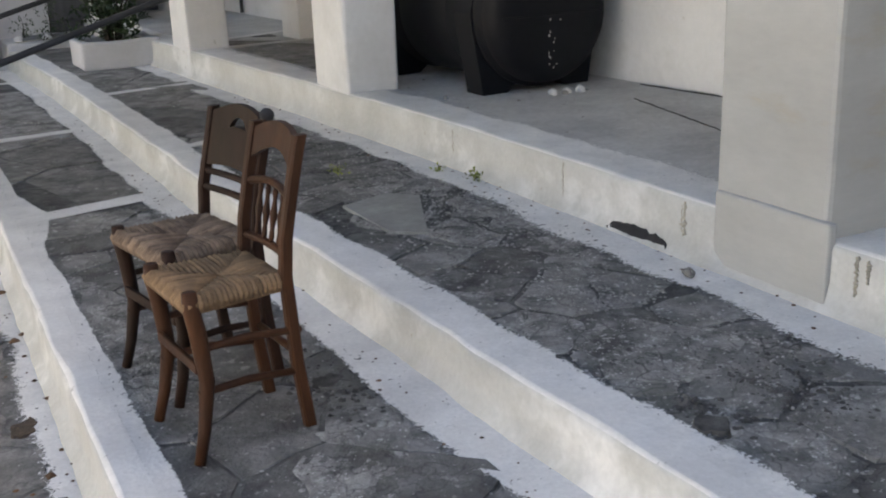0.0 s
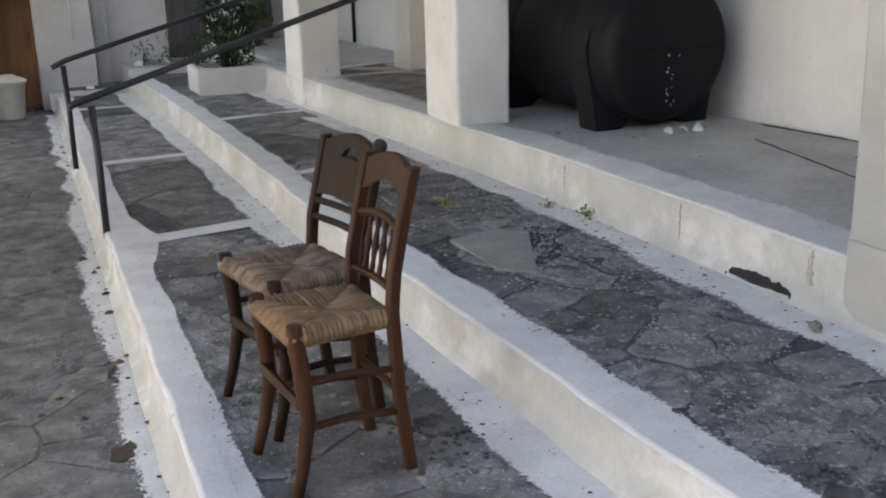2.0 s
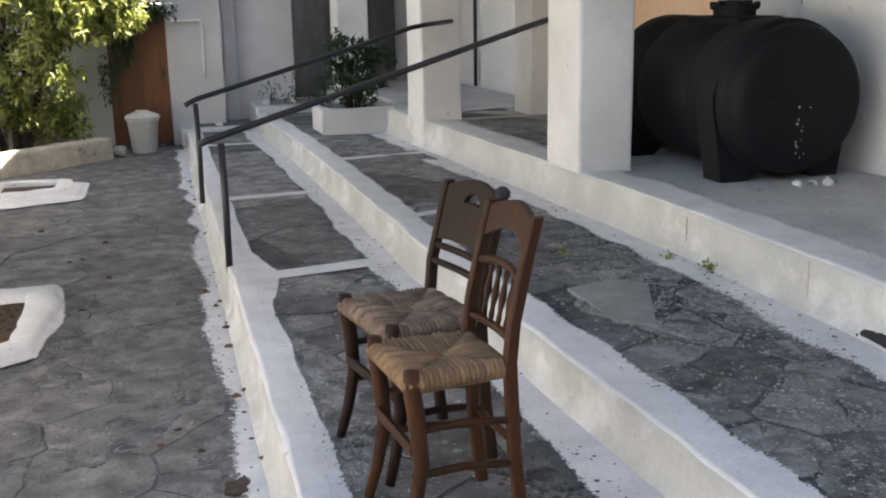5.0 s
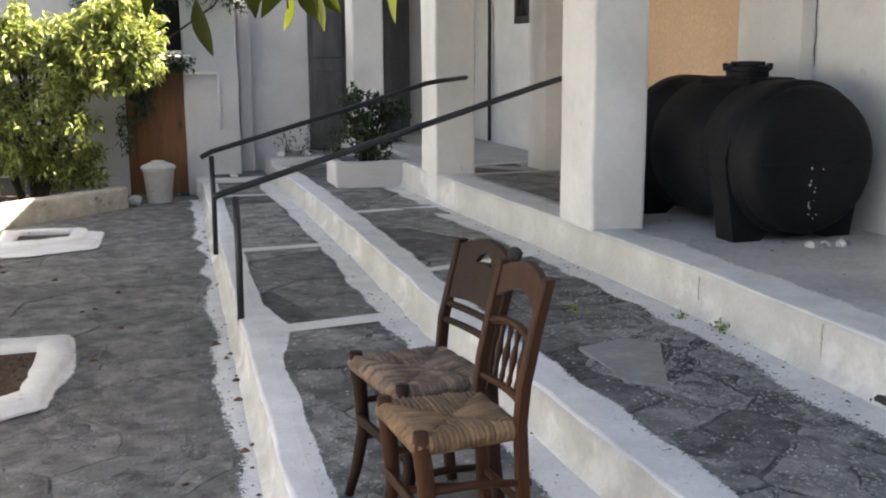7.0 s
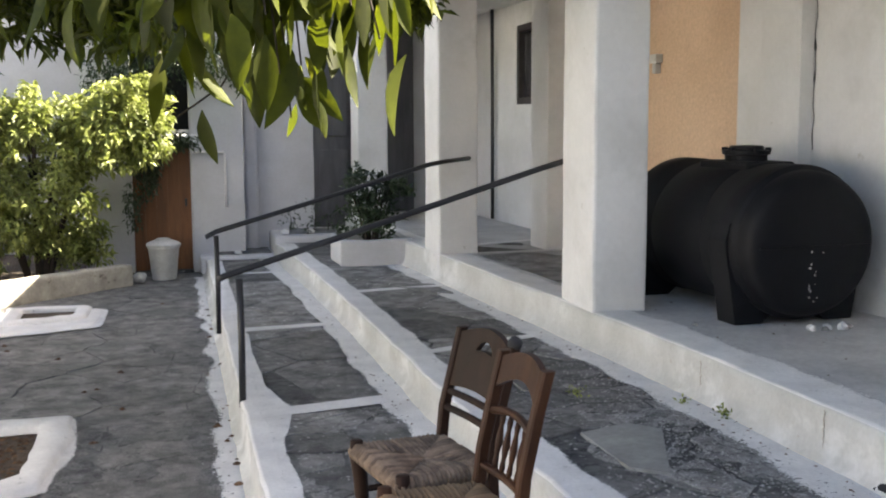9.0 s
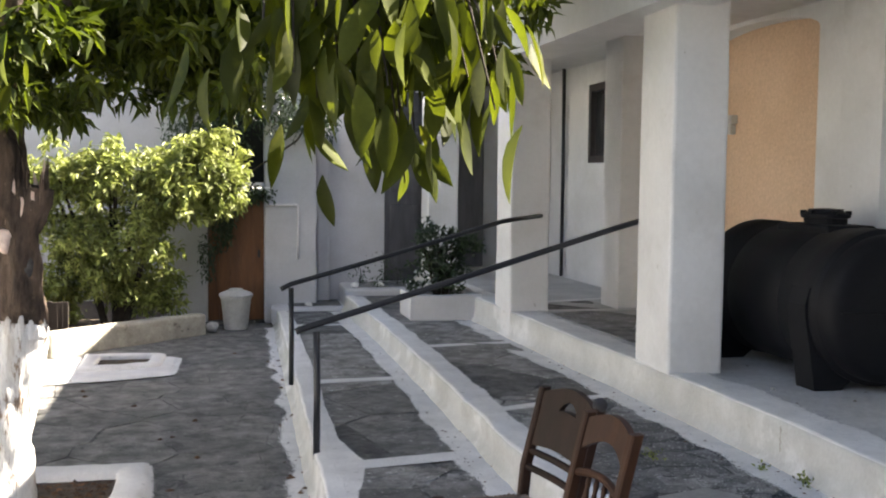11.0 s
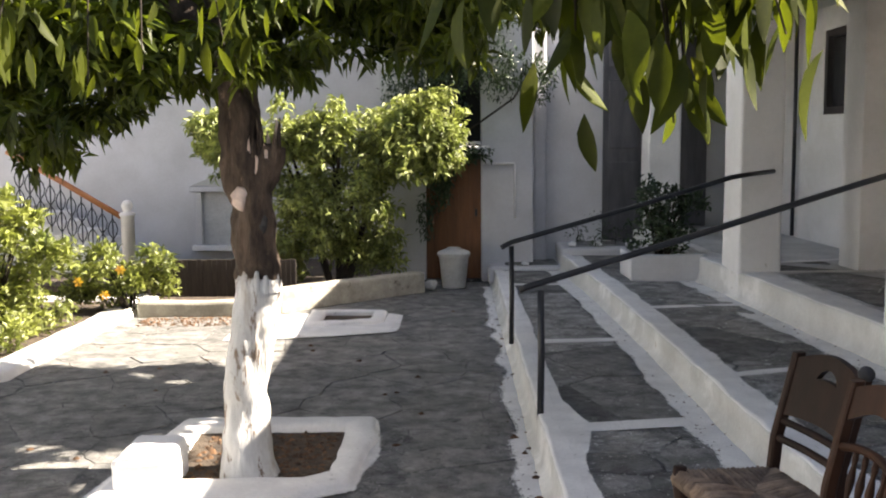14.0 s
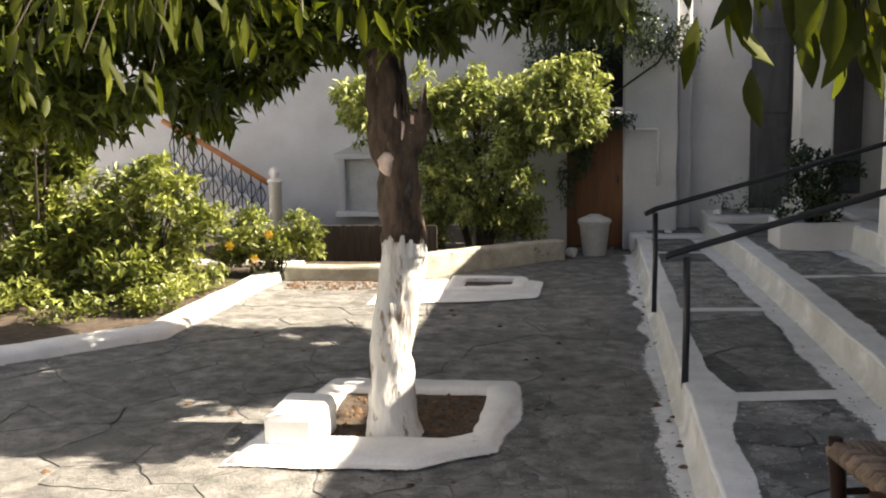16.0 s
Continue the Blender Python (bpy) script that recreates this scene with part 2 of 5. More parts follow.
M["rail_wood"] = material("orange_handrail", (0.42, 0.17, 0.06, 1), (0.30, 0.11, 0.04, 1), 0.5, 5, 60, 0.2)
M["litter"] = material("dry_leaf", (0.16, 0.085, 0.04, 1), (0.07, 0.04, 0.02, 1), 0.9, 9, 60, 0.2, island=0.5)
M["stone"] = material("rubble", (0.40, 0.395, 0.375, 1), (0.20, 0.195, 0.185, 1), 0.9, 12, 60, 0.6, island=0.3)
M["soot"] = material("crumbled_plaster", (0.14, 0.135, 0.125, 1), (0.04, 0.038, 0.036, 1), 1.0, 14, 60, 1.0)
# near-black for unlit openings and holes, also the chair's dark cap
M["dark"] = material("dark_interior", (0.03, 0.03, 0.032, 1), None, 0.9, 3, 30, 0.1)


# ---------------------------------------------------------------- helpers for meshes
def mesh_ob(name, bm, mat, parent=None, label="", smooth=False):
    me = bpy.data.meshes.new(name)
    bm.normal_update()
    bm.to_mesh(me)
    bm.free()
    for x in (mat if isinstance(mat, (list, tuple)) else [mat]):
        me.materials.append(M[x])
    if smooth:
        me.shade_smooth()
    ob = new(name, me)
    if parent:
        ob.parent = parent
    if label:
        ob["label"] = label
    return ob


def part(name, bm, mat, parent, label="", smooth=False):
    return mesh_ob(name, bm, mat, parent, label, smooth)


def structure(name, bm, mat, label, smooth=False, category=""):
    return tagged(mesh_ob(name, bm, mat, smooth=smooth), label, category or name.split("_")[0], kind="structure")


def thing(name, m, label, category, group=""):
    ob = tagged(new(name), label, category, group)
    ob.matrix_world = m
    return ob


def box(bm, lo, hi, bevel=0.0, m=None, seg=2):
    made = bmesh.ops.create_cube(bm, size=1.0)["verts"]
    s, c = Vector(hi) - Vector(lo), (Vector(hi) + Vector(lo)) / 2
    for v in made:
        v.co = Vector((v.co.x * s.x, v.co.y * s.y, v.co.z * s.z)) + c
    if bevel:
        edges = list({e for v in made for e in v.link_edges})
        got = bmesh.ops.bevel(bm, geom=edges, offset=bevel, segments=seg, affect="EDGES", profile=0.5)
        made = list({v for f in got["faces"] for v in f.verts} | {v for v in made if v.is_valid})
    if m is not None:
        bmesh.ops.transform(bm, matrix=m, verts=made)
    return bm


def boxes(*rows, bevel=0.0, m=None):
    bm = bmesh.new()
    for lo, hi in rows:
        box(bm, lo, hi, bevel, m)
    return bm


def rough(bm, amount, scale=3.0, seed=0.0):
    for v in bm.verts:
        v.co += Vector(noise.noise_vector(v.co * scale + Vector((seed, 0, 0)))) * amount
    return bm


def rough_box(lo, hi, step=0.12, amount=0.008, bevel=0.02, seed=0.0):
    """A hand-plastered block: subdivided faces with soft corners and uneven sides."""
    bm = bmesh.new()
    box(bm, lo, hi, bevel)
    d = Vector(hi) - Vector(lo)
    for axis in range(3):
        n = min(40, int(d[axis] / step))
        for k in range(1, n):
            co, no = Vector(lo), Vector((0, 0, 0))
            co[axis] += d[axis] * k / n
            no[axis] = 1
            bmesh.ops.bisect_plane(bm, geom=bm.verts[:] + bm.edges[:] + bm.faces[:], plane_co=co, plane_no=no)
    return rough(bm, amount, 2.6, seed)


def tube(bm, points, radii, sides=10, caps=True, jitter=0.0):
    """A tube along a line of points."""
    pts = [Vector(p) for p in points]
    if isinstance(radii, (int, float)):
        radii = [radii] * len(pts)
    rings, ref = [], None
    for i, p in enumerate(pts):
        d = (pts[min(i + 1, len(pts) - 1)] - pts[max(i - 1, 0)]).normalized()
        if ref is None:
            ref = d.orthogonal().normalized()
        ref = (ref - d * ref.dot(d)).normalized()
        other = d.cross(ref)
        ring = []
        for k in range(sides):
            a = 2 * math.pi * k / sides
            r = radii[i]
            if jitter:
                r *= 1 + jitter * noise.noise(p * 5 + Vector((math.cos(a), math.sin(a), 0)) * 1.3)
            ring.append(bm.verts.new(p + (ref * math.cos(a) + other * math.sin(a)) * r))
        rings.append(ring)
    for a, b in zip(rings, rings[1:]):
        for k in range(sides):
            bm.faces.new((a[k], a[(k + 1) % sides], b[(k + 1) % sides], b[k]))
    if caps:
        bm.faces.new(list(reversed(rings[0])))
        bm.faces.new(rings[-1])
    return bm


def lathe(bm, profile, centre=(0, 0, 0), sides=24):
    """Turned form round z: profile of radius, height."""
    rings = []
    for r, z in profile:
        rings.append([bm.verts.new((centre[0] + r * math.cos(2 * math.pi * k / sides), centre[1] + r * math.sin(2 * math.pi * k / sides), centre[2] + z)) for k in range(sides)])
    for a, b in zip(rings, rings[1:]):
        for k in range(sides):
            bm.faces.new((a[k], a[(k + 1) % sides], b[(k + 1) % sides], b[k]))
    bm.faces.new(list(reversed(rings[0])))
    bm.faces.new(rings[-1])
    return bm


def prism(bm, outline, z0, z1, top_in=0.0):
    """A solid from an outline of x, y, from z0 up to z1."""
    c = Vector((sum(p[0] for p in outline) / len(outline), sum(p[1] for p in outline) / len(outline)))
    low = [bm.verts.new((p[0], p[1], z0)) for p in outline]
    high = []
    for p in outline:
        q = Vector(p[:2])
        q += (c - q).normalized() * top_in
        high.append(bm.verts.new((q.x, q.y, z1)))
    n = len(outline)
    for k in range(n):
        bm.faces.new((low[k], low[(k + 1) % n], high[(k + 1) % n], high[k]))
    bm.faces.new(high)
    bm.faces.new(list(reversed(low)))
    return bm


def leaves(name, spots, mat, parent=None, length=0.08, width=0.035, droop=0.4, fold=0.25, label="", up=0.0, seed=1, spread=0.55):
    """Many small leaves as one mesh. spots: rows of x, y, z; every leaf is a folded, pointed blade."""
    rng = np.random.default_rng(seed)
    p = np.asarray(spots, float)
    n = len(p)
    yaw = rng.uniform(0, 2 * np.pi, n)
    pitch = rng.normal(up, spread, n) - droop
    d = np.stack([np.cos(yaw) * np.cos(pitch), np.sin(yaw) * np.cos(pitch), np.sin(pitch)], 1)
    side = np.stack([-np.sin(yaw), np.cos(yaw), rng.normal(0, 0.5, n)], 1)
    side -= d * (side * d).sum(1, keepdims=True)
    side /= np.linalg.norm(side, axis=1, keepdims=True)
    nor = np.cross(d, side)
    size = rng.uniform(0.65, 1.25, n)[:, None]
    le, wi = length * size, width * size
    v = np.stack([p, p + d * le * 0.45 + side * wi * 0.5 + nor * wi * fold, p + d * le * 0.5 - nor * le * 0.02, p + d * le * 0.45 - side * wi * 0.5 + nor * wi * fold, p + d * le - nor * le * 0.14], 1).reshape(-1, 3)
    base = np.arange(n)[:, None] * 5
    f = np.concatenate([base + [0, 2, 1], base + [0, 3, 2], base + [1, 2, 4], base + [2, 3, 4]], 0)
    me = bpy.data.meshes.new(name)
    me.from_pydata(v.tolist(), [], f.tolist())
    me.materials.append(M[mat])
    ob = new(name, me)
    if parent:
        ob.parent = parent
    if label:
        ob["label"] = label
    return ob


def blades(name, spots, mat, parent, length, width, seed, droop=1.25, spread=0.28, label=""):
    """Near leaves: long pointed blades with a curved midrib, as one mesh."""
    rng = np.random.default_rng(seed)
    prof = ((0.0, 0.06), (0.12, 0.45), (0.3, 0.92), (0.5, 1.0), (0.7, 0.78), (0.86, 0.42), (1.0, 0.03))
    verts, faces = [], []
    for p in spots:
        yaw, pitch = rng.uniform(0, 6.283), -droop + rng.normal(0, spread)
        size = rng.uniform(0.6, 1.2)
        bend, twist = rng.normal(0.15, 0.35), rng.uniform(0, 6.283)
        q, step = Vector(p), length * size
        base, last = len(verts), 0.0
        for f0, w in prof:
            a = pitch - bend * f0
            d = Vector((math.cos(yaw) * math.cos(a), math.sin(yaw) * math.cos(a), math.sin(a)))
            q = q + d * (f0 - last) * step
            last = f0
            s = d.cross(Vector((math.cos(twist), math.sin(twist), 0.3))).normalized()
            up = s.cross(d)
            h = width * size * w / 2
            verts += [tuple(q - s * h + up * h * 0.35), tuple(q), tuple(q + s * h + up * h * 0.35)]
        for k in range(len(prof) - 1):
            b = base + 3 * k
            faces += [(b, b + 1, b + 4, b + 3), (b + 1, b + 2, b + 5, b + 4)]
    me = bpy.data.meshes.new(name)
    me.from_pydata(verts, [], faces)
    me.materials.append(M[mat])
    me.shade_smooth()
    ob = new(name, me)
    ob.parent = parent
    if label:
        ob["label"] = label
    return ob


def blobs(rows, count, seed, shell=0.5, split=0):
    """Leaf places in clumps: rows of centre, radii; more near the clump's skin."""
    rng = np.random.default_rng(seed)
    if split:
        fine = []
        for r in rows:
            for k in range(split):
                d = rng.normal(size=3)
                d *= rng.uniform(0.35, 1.08) / np.linalg.norm(d)
                q = rng.uniform(0.28, 0.50)
                fine.append((r[0] + d[0] * r[3], r[1] + d[1] * r[4], r[2] + d[2] * r[5], r[3] * q, r[4] * q, r[5] * q))
        rows = fine
    vol = np.array([r[3] * r[4] * r[5] for r in rows]) ** 0.75
    out = []
    for r, c in zip(rows, (vol / vol.sum() * count).astype(int)):
        d = rng.normal(size=(c, 3))
        d /= np.linalg.norm(d, axis=1, keepdims=True)
        out.append(np.array(r[:3]) + d * (rng.uniform(shell, 1, c) ** 0.6)[:, None] * np.array(r[3:6]))
    return np.concatenate(out)


# ---------------------------------------------------------------- the plan: edges of the terraces as lines over y
Z1, Z2, Z3 = 0.16, 0.32, 0.53
Y0, Y9 = -3.0, 11.3


def edge_1(y):
    return 0.277


def edge_2(y):
    return float(np.interp(y, (-3, 1.5, 2.2, 2.9, 3.7, 5, 7, 9, 11.3), (1.55, 1.34, 1.295, 1.27, 1.23, 1.18, 1.16, 1.11, 1.0)))


def edge_3(y):
    return float(np.interp(y, (-3, 2.6, 4.3, 5.6, 8.0, 11.3), (2.45, 2.335, 2.315, 2.24, 2.06, 1.87)))


def back(y):
    return 4.0 - 0.055 * y


def step_block(name, near, far, z0, z1, label, mats, y0=Y0, y1=Y9, seed=0.0, step=0.06):
    """A long step with an uneven, rounded nose. near, far: its edges over y."""
    bm = bmesh.new()
    rows = []
    n = int((y1 - y0) / step)
    for i in range(n + 1):
        y = y0 + (y1 - y0) * i / n
        e = near(y) + 0.012 * noise.noise((y * 1.7, seed, 0)) + 0.006 * noise.noise((y * 7, seed, 3))
        r = 0.022 + 0.012 * noise.noise((y * 3, seed, 7))
        h = z1 + 0.0095 + 0.003 * noise.noise((y * 2.1, seed, 5))
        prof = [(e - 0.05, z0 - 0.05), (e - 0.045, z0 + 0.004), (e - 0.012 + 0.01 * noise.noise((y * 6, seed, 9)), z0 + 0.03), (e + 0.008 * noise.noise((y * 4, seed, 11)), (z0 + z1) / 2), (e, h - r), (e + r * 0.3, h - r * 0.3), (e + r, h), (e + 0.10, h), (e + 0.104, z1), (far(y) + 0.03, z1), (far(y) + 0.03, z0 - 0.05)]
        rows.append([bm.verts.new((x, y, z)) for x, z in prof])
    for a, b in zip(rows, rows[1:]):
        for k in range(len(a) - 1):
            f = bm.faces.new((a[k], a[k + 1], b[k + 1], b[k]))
            # riser faces take the cream that carries their shade, nose faces the white
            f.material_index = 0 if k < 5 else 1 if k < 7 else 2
            f.smooth = k < 6
    bm.faces.new(rows[0])
    bm.faces.new(list(reversed(rows[-1])))
    bmesh.ops.recalc_face_normals(bm, faces=bm.faces[:])
    return structure(name, bm, mats, label)


# ---------------------------------------------------------------- ground and terraces
bm = bmesh.new()
bmesh.ops.create_grid(bm, x_segments=2, y_segments=2, size=600)
for v in bm.verts:
    v.co.z = -0.03
structure("ground", bm, "outer", "plain grey-brown ground reaching to the horizon", category="ground")
structure("courtyard_bed", boxes(((-8.9, -5.9, -0.028), (0.36, 13.6, -0.005))), "court_joint", "dark cement bed of the courtyard paving", category="floor")

step_block("terrace_1", edge_1, edge_2, 0.0, Z1, "low limewashed terrace, riser shade put into a darker cream, nose white", ("cream", "tread_wash", "joint"), seed=1.0)
step_block("terrace_2", edge_2, edge_3, Z1, Z2, "upper limewashed terrace, riser shade put into a darker cream, nose white", ("cream", "tread_wash", "joint"), seed=5.0)
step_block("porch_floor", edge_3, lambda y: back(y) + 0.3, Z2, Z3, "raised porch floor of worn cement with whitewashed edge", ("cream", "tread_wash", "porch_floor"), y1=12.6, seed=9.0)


def ribbon(name, line, z, label, seed=0.0, wob=0.02, left=0.0, right=0.0):
    """A strip of whitewash brushed on the paving, over rows of its two sides; left, right: how far in each side flakes off."""
    bm = bmesh.new()
    rim = bm.verts.layers.float.new("rim")
    cuts = 12
    tops = []
    for p, q in line:
        p, q = Vector(p), Vector(q)
        d = (q - p).normalized()
        a = wob * noise.noise((p.x * 3 + seed, p.y * 3, 1)) if left else 0.0
        b = wob * noise.noise((q.x * 3 + seed, q.y * 3, 6)) if right else 0.0
        p, q = p + d * (a - left * 0.5), q + d * (b + right * 0.5)
        ln = (q - p).length
        row = []
        for k in range(cuts + 1):
            f0 = k / cuts
            v = bm.verts.new((*p.lerp(q, f0), z))
            da = f0 * ln / left if left else 9.0
            db = (1 - f0) * ln / right if right else 9.0
            v[rim] = min(1.0, min(da, db) * 0.62 + 0.16)
            row.append(v)
        tops.append(row)
    for a, b in zip(tops, tops[1:]):
        for k in range(cuts):
            bm.faces.new((a[k], a[k + 1], b[k + 1], b[k]))
    bmesh.ops.recalc_face_normals(bm, faces=bm.faces[:])
    for f in bm.faces:
        if f.normal.z < 0:
            f.normal_flip()
    return structure(name, bm, "band_wash", label, category="paint")


def run_y(y0, y1, left, right, step=0.03):
    n = int((y1 - y0) / step)
    return [((left(y0 + (y1 - y0) * i / n), y0 + (y1 - y0) * i / n), (right(y0 + (y1 - y0) * i / n), y0 + (y1 - y0) * i / n)) for i in range(n + 1)]


def run_x(x0, x1, ya, yb, width, step=0.03):
    n = max(4, int((x1 - x0) / step))
    return [((x0 + (x1 - x0) * i / n, ya + (yb - ya) * i / n - width / 2), (x0 + (x1 - x0) * i / n, ya + (yb - ya) * i / n + width / 2)) for i in range(n + 1)]


PAINT = "band of worn whitewash brushed along the step"
ribbon("paint_band_1", run_y(Y0, 11.2, lambda y: 0.15, lambda y: 0.27), 0.005, PAINT, seed=1, wob=0.06, left=0.15)
ribbon("paint_band_2", run_y(Y0, 11.2, lambda y: edge_1(y) + 0.06, lambda y: edge_1(y) + 0.155 + 0.10 * max(0, 1 - abs(y - 5.25) / 0.5)), Z1 + 0.0085, PAINT, seed=2, wob=0.015, right=0.04)
ribbon("paint_band_3", run_y(Y0, 11.2, lambda y: edge_2(y) - 0.19, lambda y: edge_2(y) - 0.02), Z1 + 0.0085, PAINT, seed=3, wob=0.035, left=0.09)
ribbon("paint_band_4", run_y(Y0, 11.2, lambda y: edge_2(y) + 0.06, lambda y: edge_2(y) + 0.185), Z2 + 0.0085, PAINT, seed=4, wob=0.03, right=0.08)
ribbon("paint_band_5", run_y(Y0, 11.2, lambda y: edge_3(y) - 0.2 + 0.06 * noise.noise((y * 1.3, 4, 4)), lambda y: edge_3(y) - 0.02), Z2 + 0.0085, PAINT, seed=5, wob=0.06, left=0.14)
ribbon("paint_band_6", run_y(Y0, 12.4, lambda y: edge_3(y) + 0.06, lambda y: edge_3(y) + 0.26), Z3 + 0.0085, PAINT, seed=6, wob=0.05, right=0.16)
CROSS = "white painted stripe across the terrace paving"
for i, (xa, xb, ya, yb, z, w) in enumerate(((0.36, 1.06, 5.19, 5.33, Z1, 0.16), (0.36, 1.02, 7.38, 7.44, Z1, 0.13), (1.25, 2.0, 7.84, 7.95, Z2, 0.11), (1.25, 2.15, 5.62, 5.95, Z2, 0.10), (2.3, 3.45, 8.22, 8.25, Z3, 0.10), (2.3, 3.45, 8.72, 9.12, Z3, 0.12), (0.4, 1.0, 10.2, 10.2, Z1, 0.12))):
    ribbon("paint_stripe_%d" % (i + 1), run_x(xa, xb, ya, yb, w), z + 0.0105, CROSS, seed=10 + i, wob=0.014, left=0.022, right=0.022)

# ---------------------------------------------------------------- house: pillars, porch, walls
COLS = ((2.06, 2.54), (5.49, 5.98), (8.23, 8.72), (11.1, 11.55), (-0.9, -0.45))
ROOF = 2.80
for i, (ya, yb) in enumerate(COLS):
    x = edge_3(ya) - 0.004
    bm = rough_box((x, ya, Z2 - 0.02), (x + 0.33, yb, ROOF), 0.2, 0.006, 0.018, i * 3.1)
    # the first pillar takes the stained plaster with shade in its colour
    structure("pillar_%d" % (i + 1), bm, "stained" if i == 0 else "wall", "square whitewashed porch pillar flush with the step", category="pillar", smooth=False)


def skew_box(xa, xb, y0, y1, z0, z1):
    """A block whose sides follow two lines over y."""
    bm = bmesh.new()
    vs = [[bm.verts.new((f(y), y, z)) for f in (xa, xb) for z in (z0, z1)] for y in (y0, y1)]
    a, b = vs
    for k in ((0, 1, 3, 2),):
        bm.faces.new([a[i] for i in k])
        bm.faces.new([b[i] for i in reversed(k)])
    for i, j in ((0, 1), (1, 3), (3, 2), (2, 0)):
        bm.faces.new((a[i], b[i], b[j], a[j]))
    bmesh.ops.recalc_face_normals(bm, faces=bm.faces[:])
    return bm


structure("porch_beam", skew_box(lambda y: edge_3(y) - 0.01, lambda y: edge_3(y) + 0.36, Y0, 12.0, ROOF - 0.22, ROOF + 0.1), "wall", "whitewashed beam over the porch pillars", category="beam")
structure("ceiling", skew_box(lambda y: edge_3(y) + 0.36, lambda y: back(y) + 0.3, Y0, 12.6, ROOF, ROOF + 0.1), "wall", "plain plastered porch ceiling", category="ceiling")
structure("roof", skew_box(lambda y: edge_3(y) - 0.10, lambda y: back(y) + 4, Y0 - 1, 13.0, ROOF + 0.1, ROOF + 0.19), "cream", "flat whitewashed roof slab of the porch", category="roof")


def wall_with_hole(name, xf, thick, y0, y1, z0, z1, holes, mat, label):
    """A wall along y whose face follows xf(y); holes: rows of y0, y1, z0, z1 that go through."""
    bm = bmesh.new()
    ys = sorted({y0, y1, *(h[0] for h in holes), *(h[1] for h in holes)})
    zs = sorted({z0, z1, *(h[2] for h in holes), *(h[3] for h in holes)})
    for a, b in zip(ys, ys[1:]):
        for c, d in zip(zs, zs[1:]):
            if any(h[0] <= a and b <= h[1] and h[2] <= c and d <= h[3] for h in holes):
                continue
            q = [bm.verts.new((xf(y) + o, y, z)) for y in (a, b) for z in (c, d) for o in (0, thick)]
            for k in ((0, 2, 6, 4), (1, 5, 7, 3), (0, 1, 3, 2), (4, 6, 7, 5), (2, 3, 7, 6), (0, 4, 5, 1)):
                bm.faces.new([q[i] for i in k])
    bmesh.ops.remove_doubles(bm, verts=bm.verts[:], dist=0.0005)
    seen = {}
    for f in bm.faces:
        key = tuple(round(c, 3) for c in f.calc_center_median())
        seen.setdefault(key, []).append(f)
    dead = [f for fs in seen.values() if len(fs) > 1 for f in fs]
    bmesh.ops.delete(bm, geom=dead, context="FACES")
    bmesh.ops.recalc_face_normals(bm, faces=bm.faces[:])
    return structure(name, bm, mat, label, category="wall")


# house wall behind the porch: arched peach recess, a small shuttered window, a doorway
ARCH = (6.41, 8.10)
WIN = (9.72, 10.42, 1.78, 2.58)
wall_with_hole("wall_east", back, 0.3, Y0, 12.6, Z3 - 0.1, ROOF, ((*ARCH, Z3, 2.79), WIN), "wall", "plastered white house wall behind the porch")
bm = bmesh.new()
pts = []
ya, yb = ARCH
for k in range(13):
    a = math.pi * k / 12
    pts.append(((ya + yb) / 2 - math.cos(a) * (yb - ya) / 2, 2.64 + math.sin(a) * 0.13))
front = [bm.verts.new((back(y) + 0.002, y, z)) for y, z in pts] + [bm.verts.new((back(yb) + 0.002, yb, 2.79)), bm.verts.new((back(ya) + 0.002, ya, 2.79))]
rear = [bm.verts.new((v.co.x + 0.16, v.co.y, v.co.z)) for v in front]
n = len(front)
bm.faces.new(front)
bm.faces.new(list(reversed(rear)))
for k in range(n):
    bm.faces.new((front[k], rear[k], rear[(k + 1) % n], front[(k + 1) % n]))
bmesh.ops.recalc_face_normals(bm, faces=bm.faces[:])
structure("arch_head", bm, "wall", "white plaster arch over the recess", category="arch")
structure("recess_back", skew_box(lambda y: back(y) + 0.17, lambda y: back(y) + 0.29, ya - 0.02, yb + 0.02, Z3 + 0.001, 2.798), "peach", "peach painted plaster at the back of the arched recess", category="wall")
bm = skew_box(lambda y: back(y) - 0.09, lambda y: back(y) - 0.003, 5.62, 6.02, Z3, ROOF)
structure("wall_pier", bm, "wall", "shallow white pier on the porch wall", category="pillar")
bm = skew_box(lambda y: back(y) - 0.54, lambda y: back(y) - 0.003, 8.32, 8.68, Z3, ROOF)
structure("wall_pier_2", bm, "wall", "white pier standing out of the porch wall", category="pillar")

win = thing("window_1", pose(0, 0, 0), "small dark-framed window with closed dark shutter in the porch wall", "window")
win["kind"] = "structure"
x = back(10.05)
fr = boxes(((x - 0.02, WIN[0], WIN[2]), (x + 0.1, WIN[0] + 0.07, WIN[3])), ((x - 0.02, WIN[1] - 0.07, WIN[2]), (x + 0.1, WIN[1], WIN[3])), ((x - 0.02, WIN[0] + 0.07, WIN[2]), (x + 0.1, WIN[1] - 0.07, WIN[2] + 0.07)), ((x - 0.02, WIN[0] + 0.07, WIN[3] - 0.07), (x + 0.1, WIN[1] - 0.07, WIN[3])), bevel=0.006)
part("window_frame", fr, "shutter", win)
part("pane", boxes(((x + 0.04, WIN[0] + 0.07, WIN[2] + 0.07), (x + 0.05, WIN[1] - 0.07, WIN[3] - 0.07))), "glass", win)

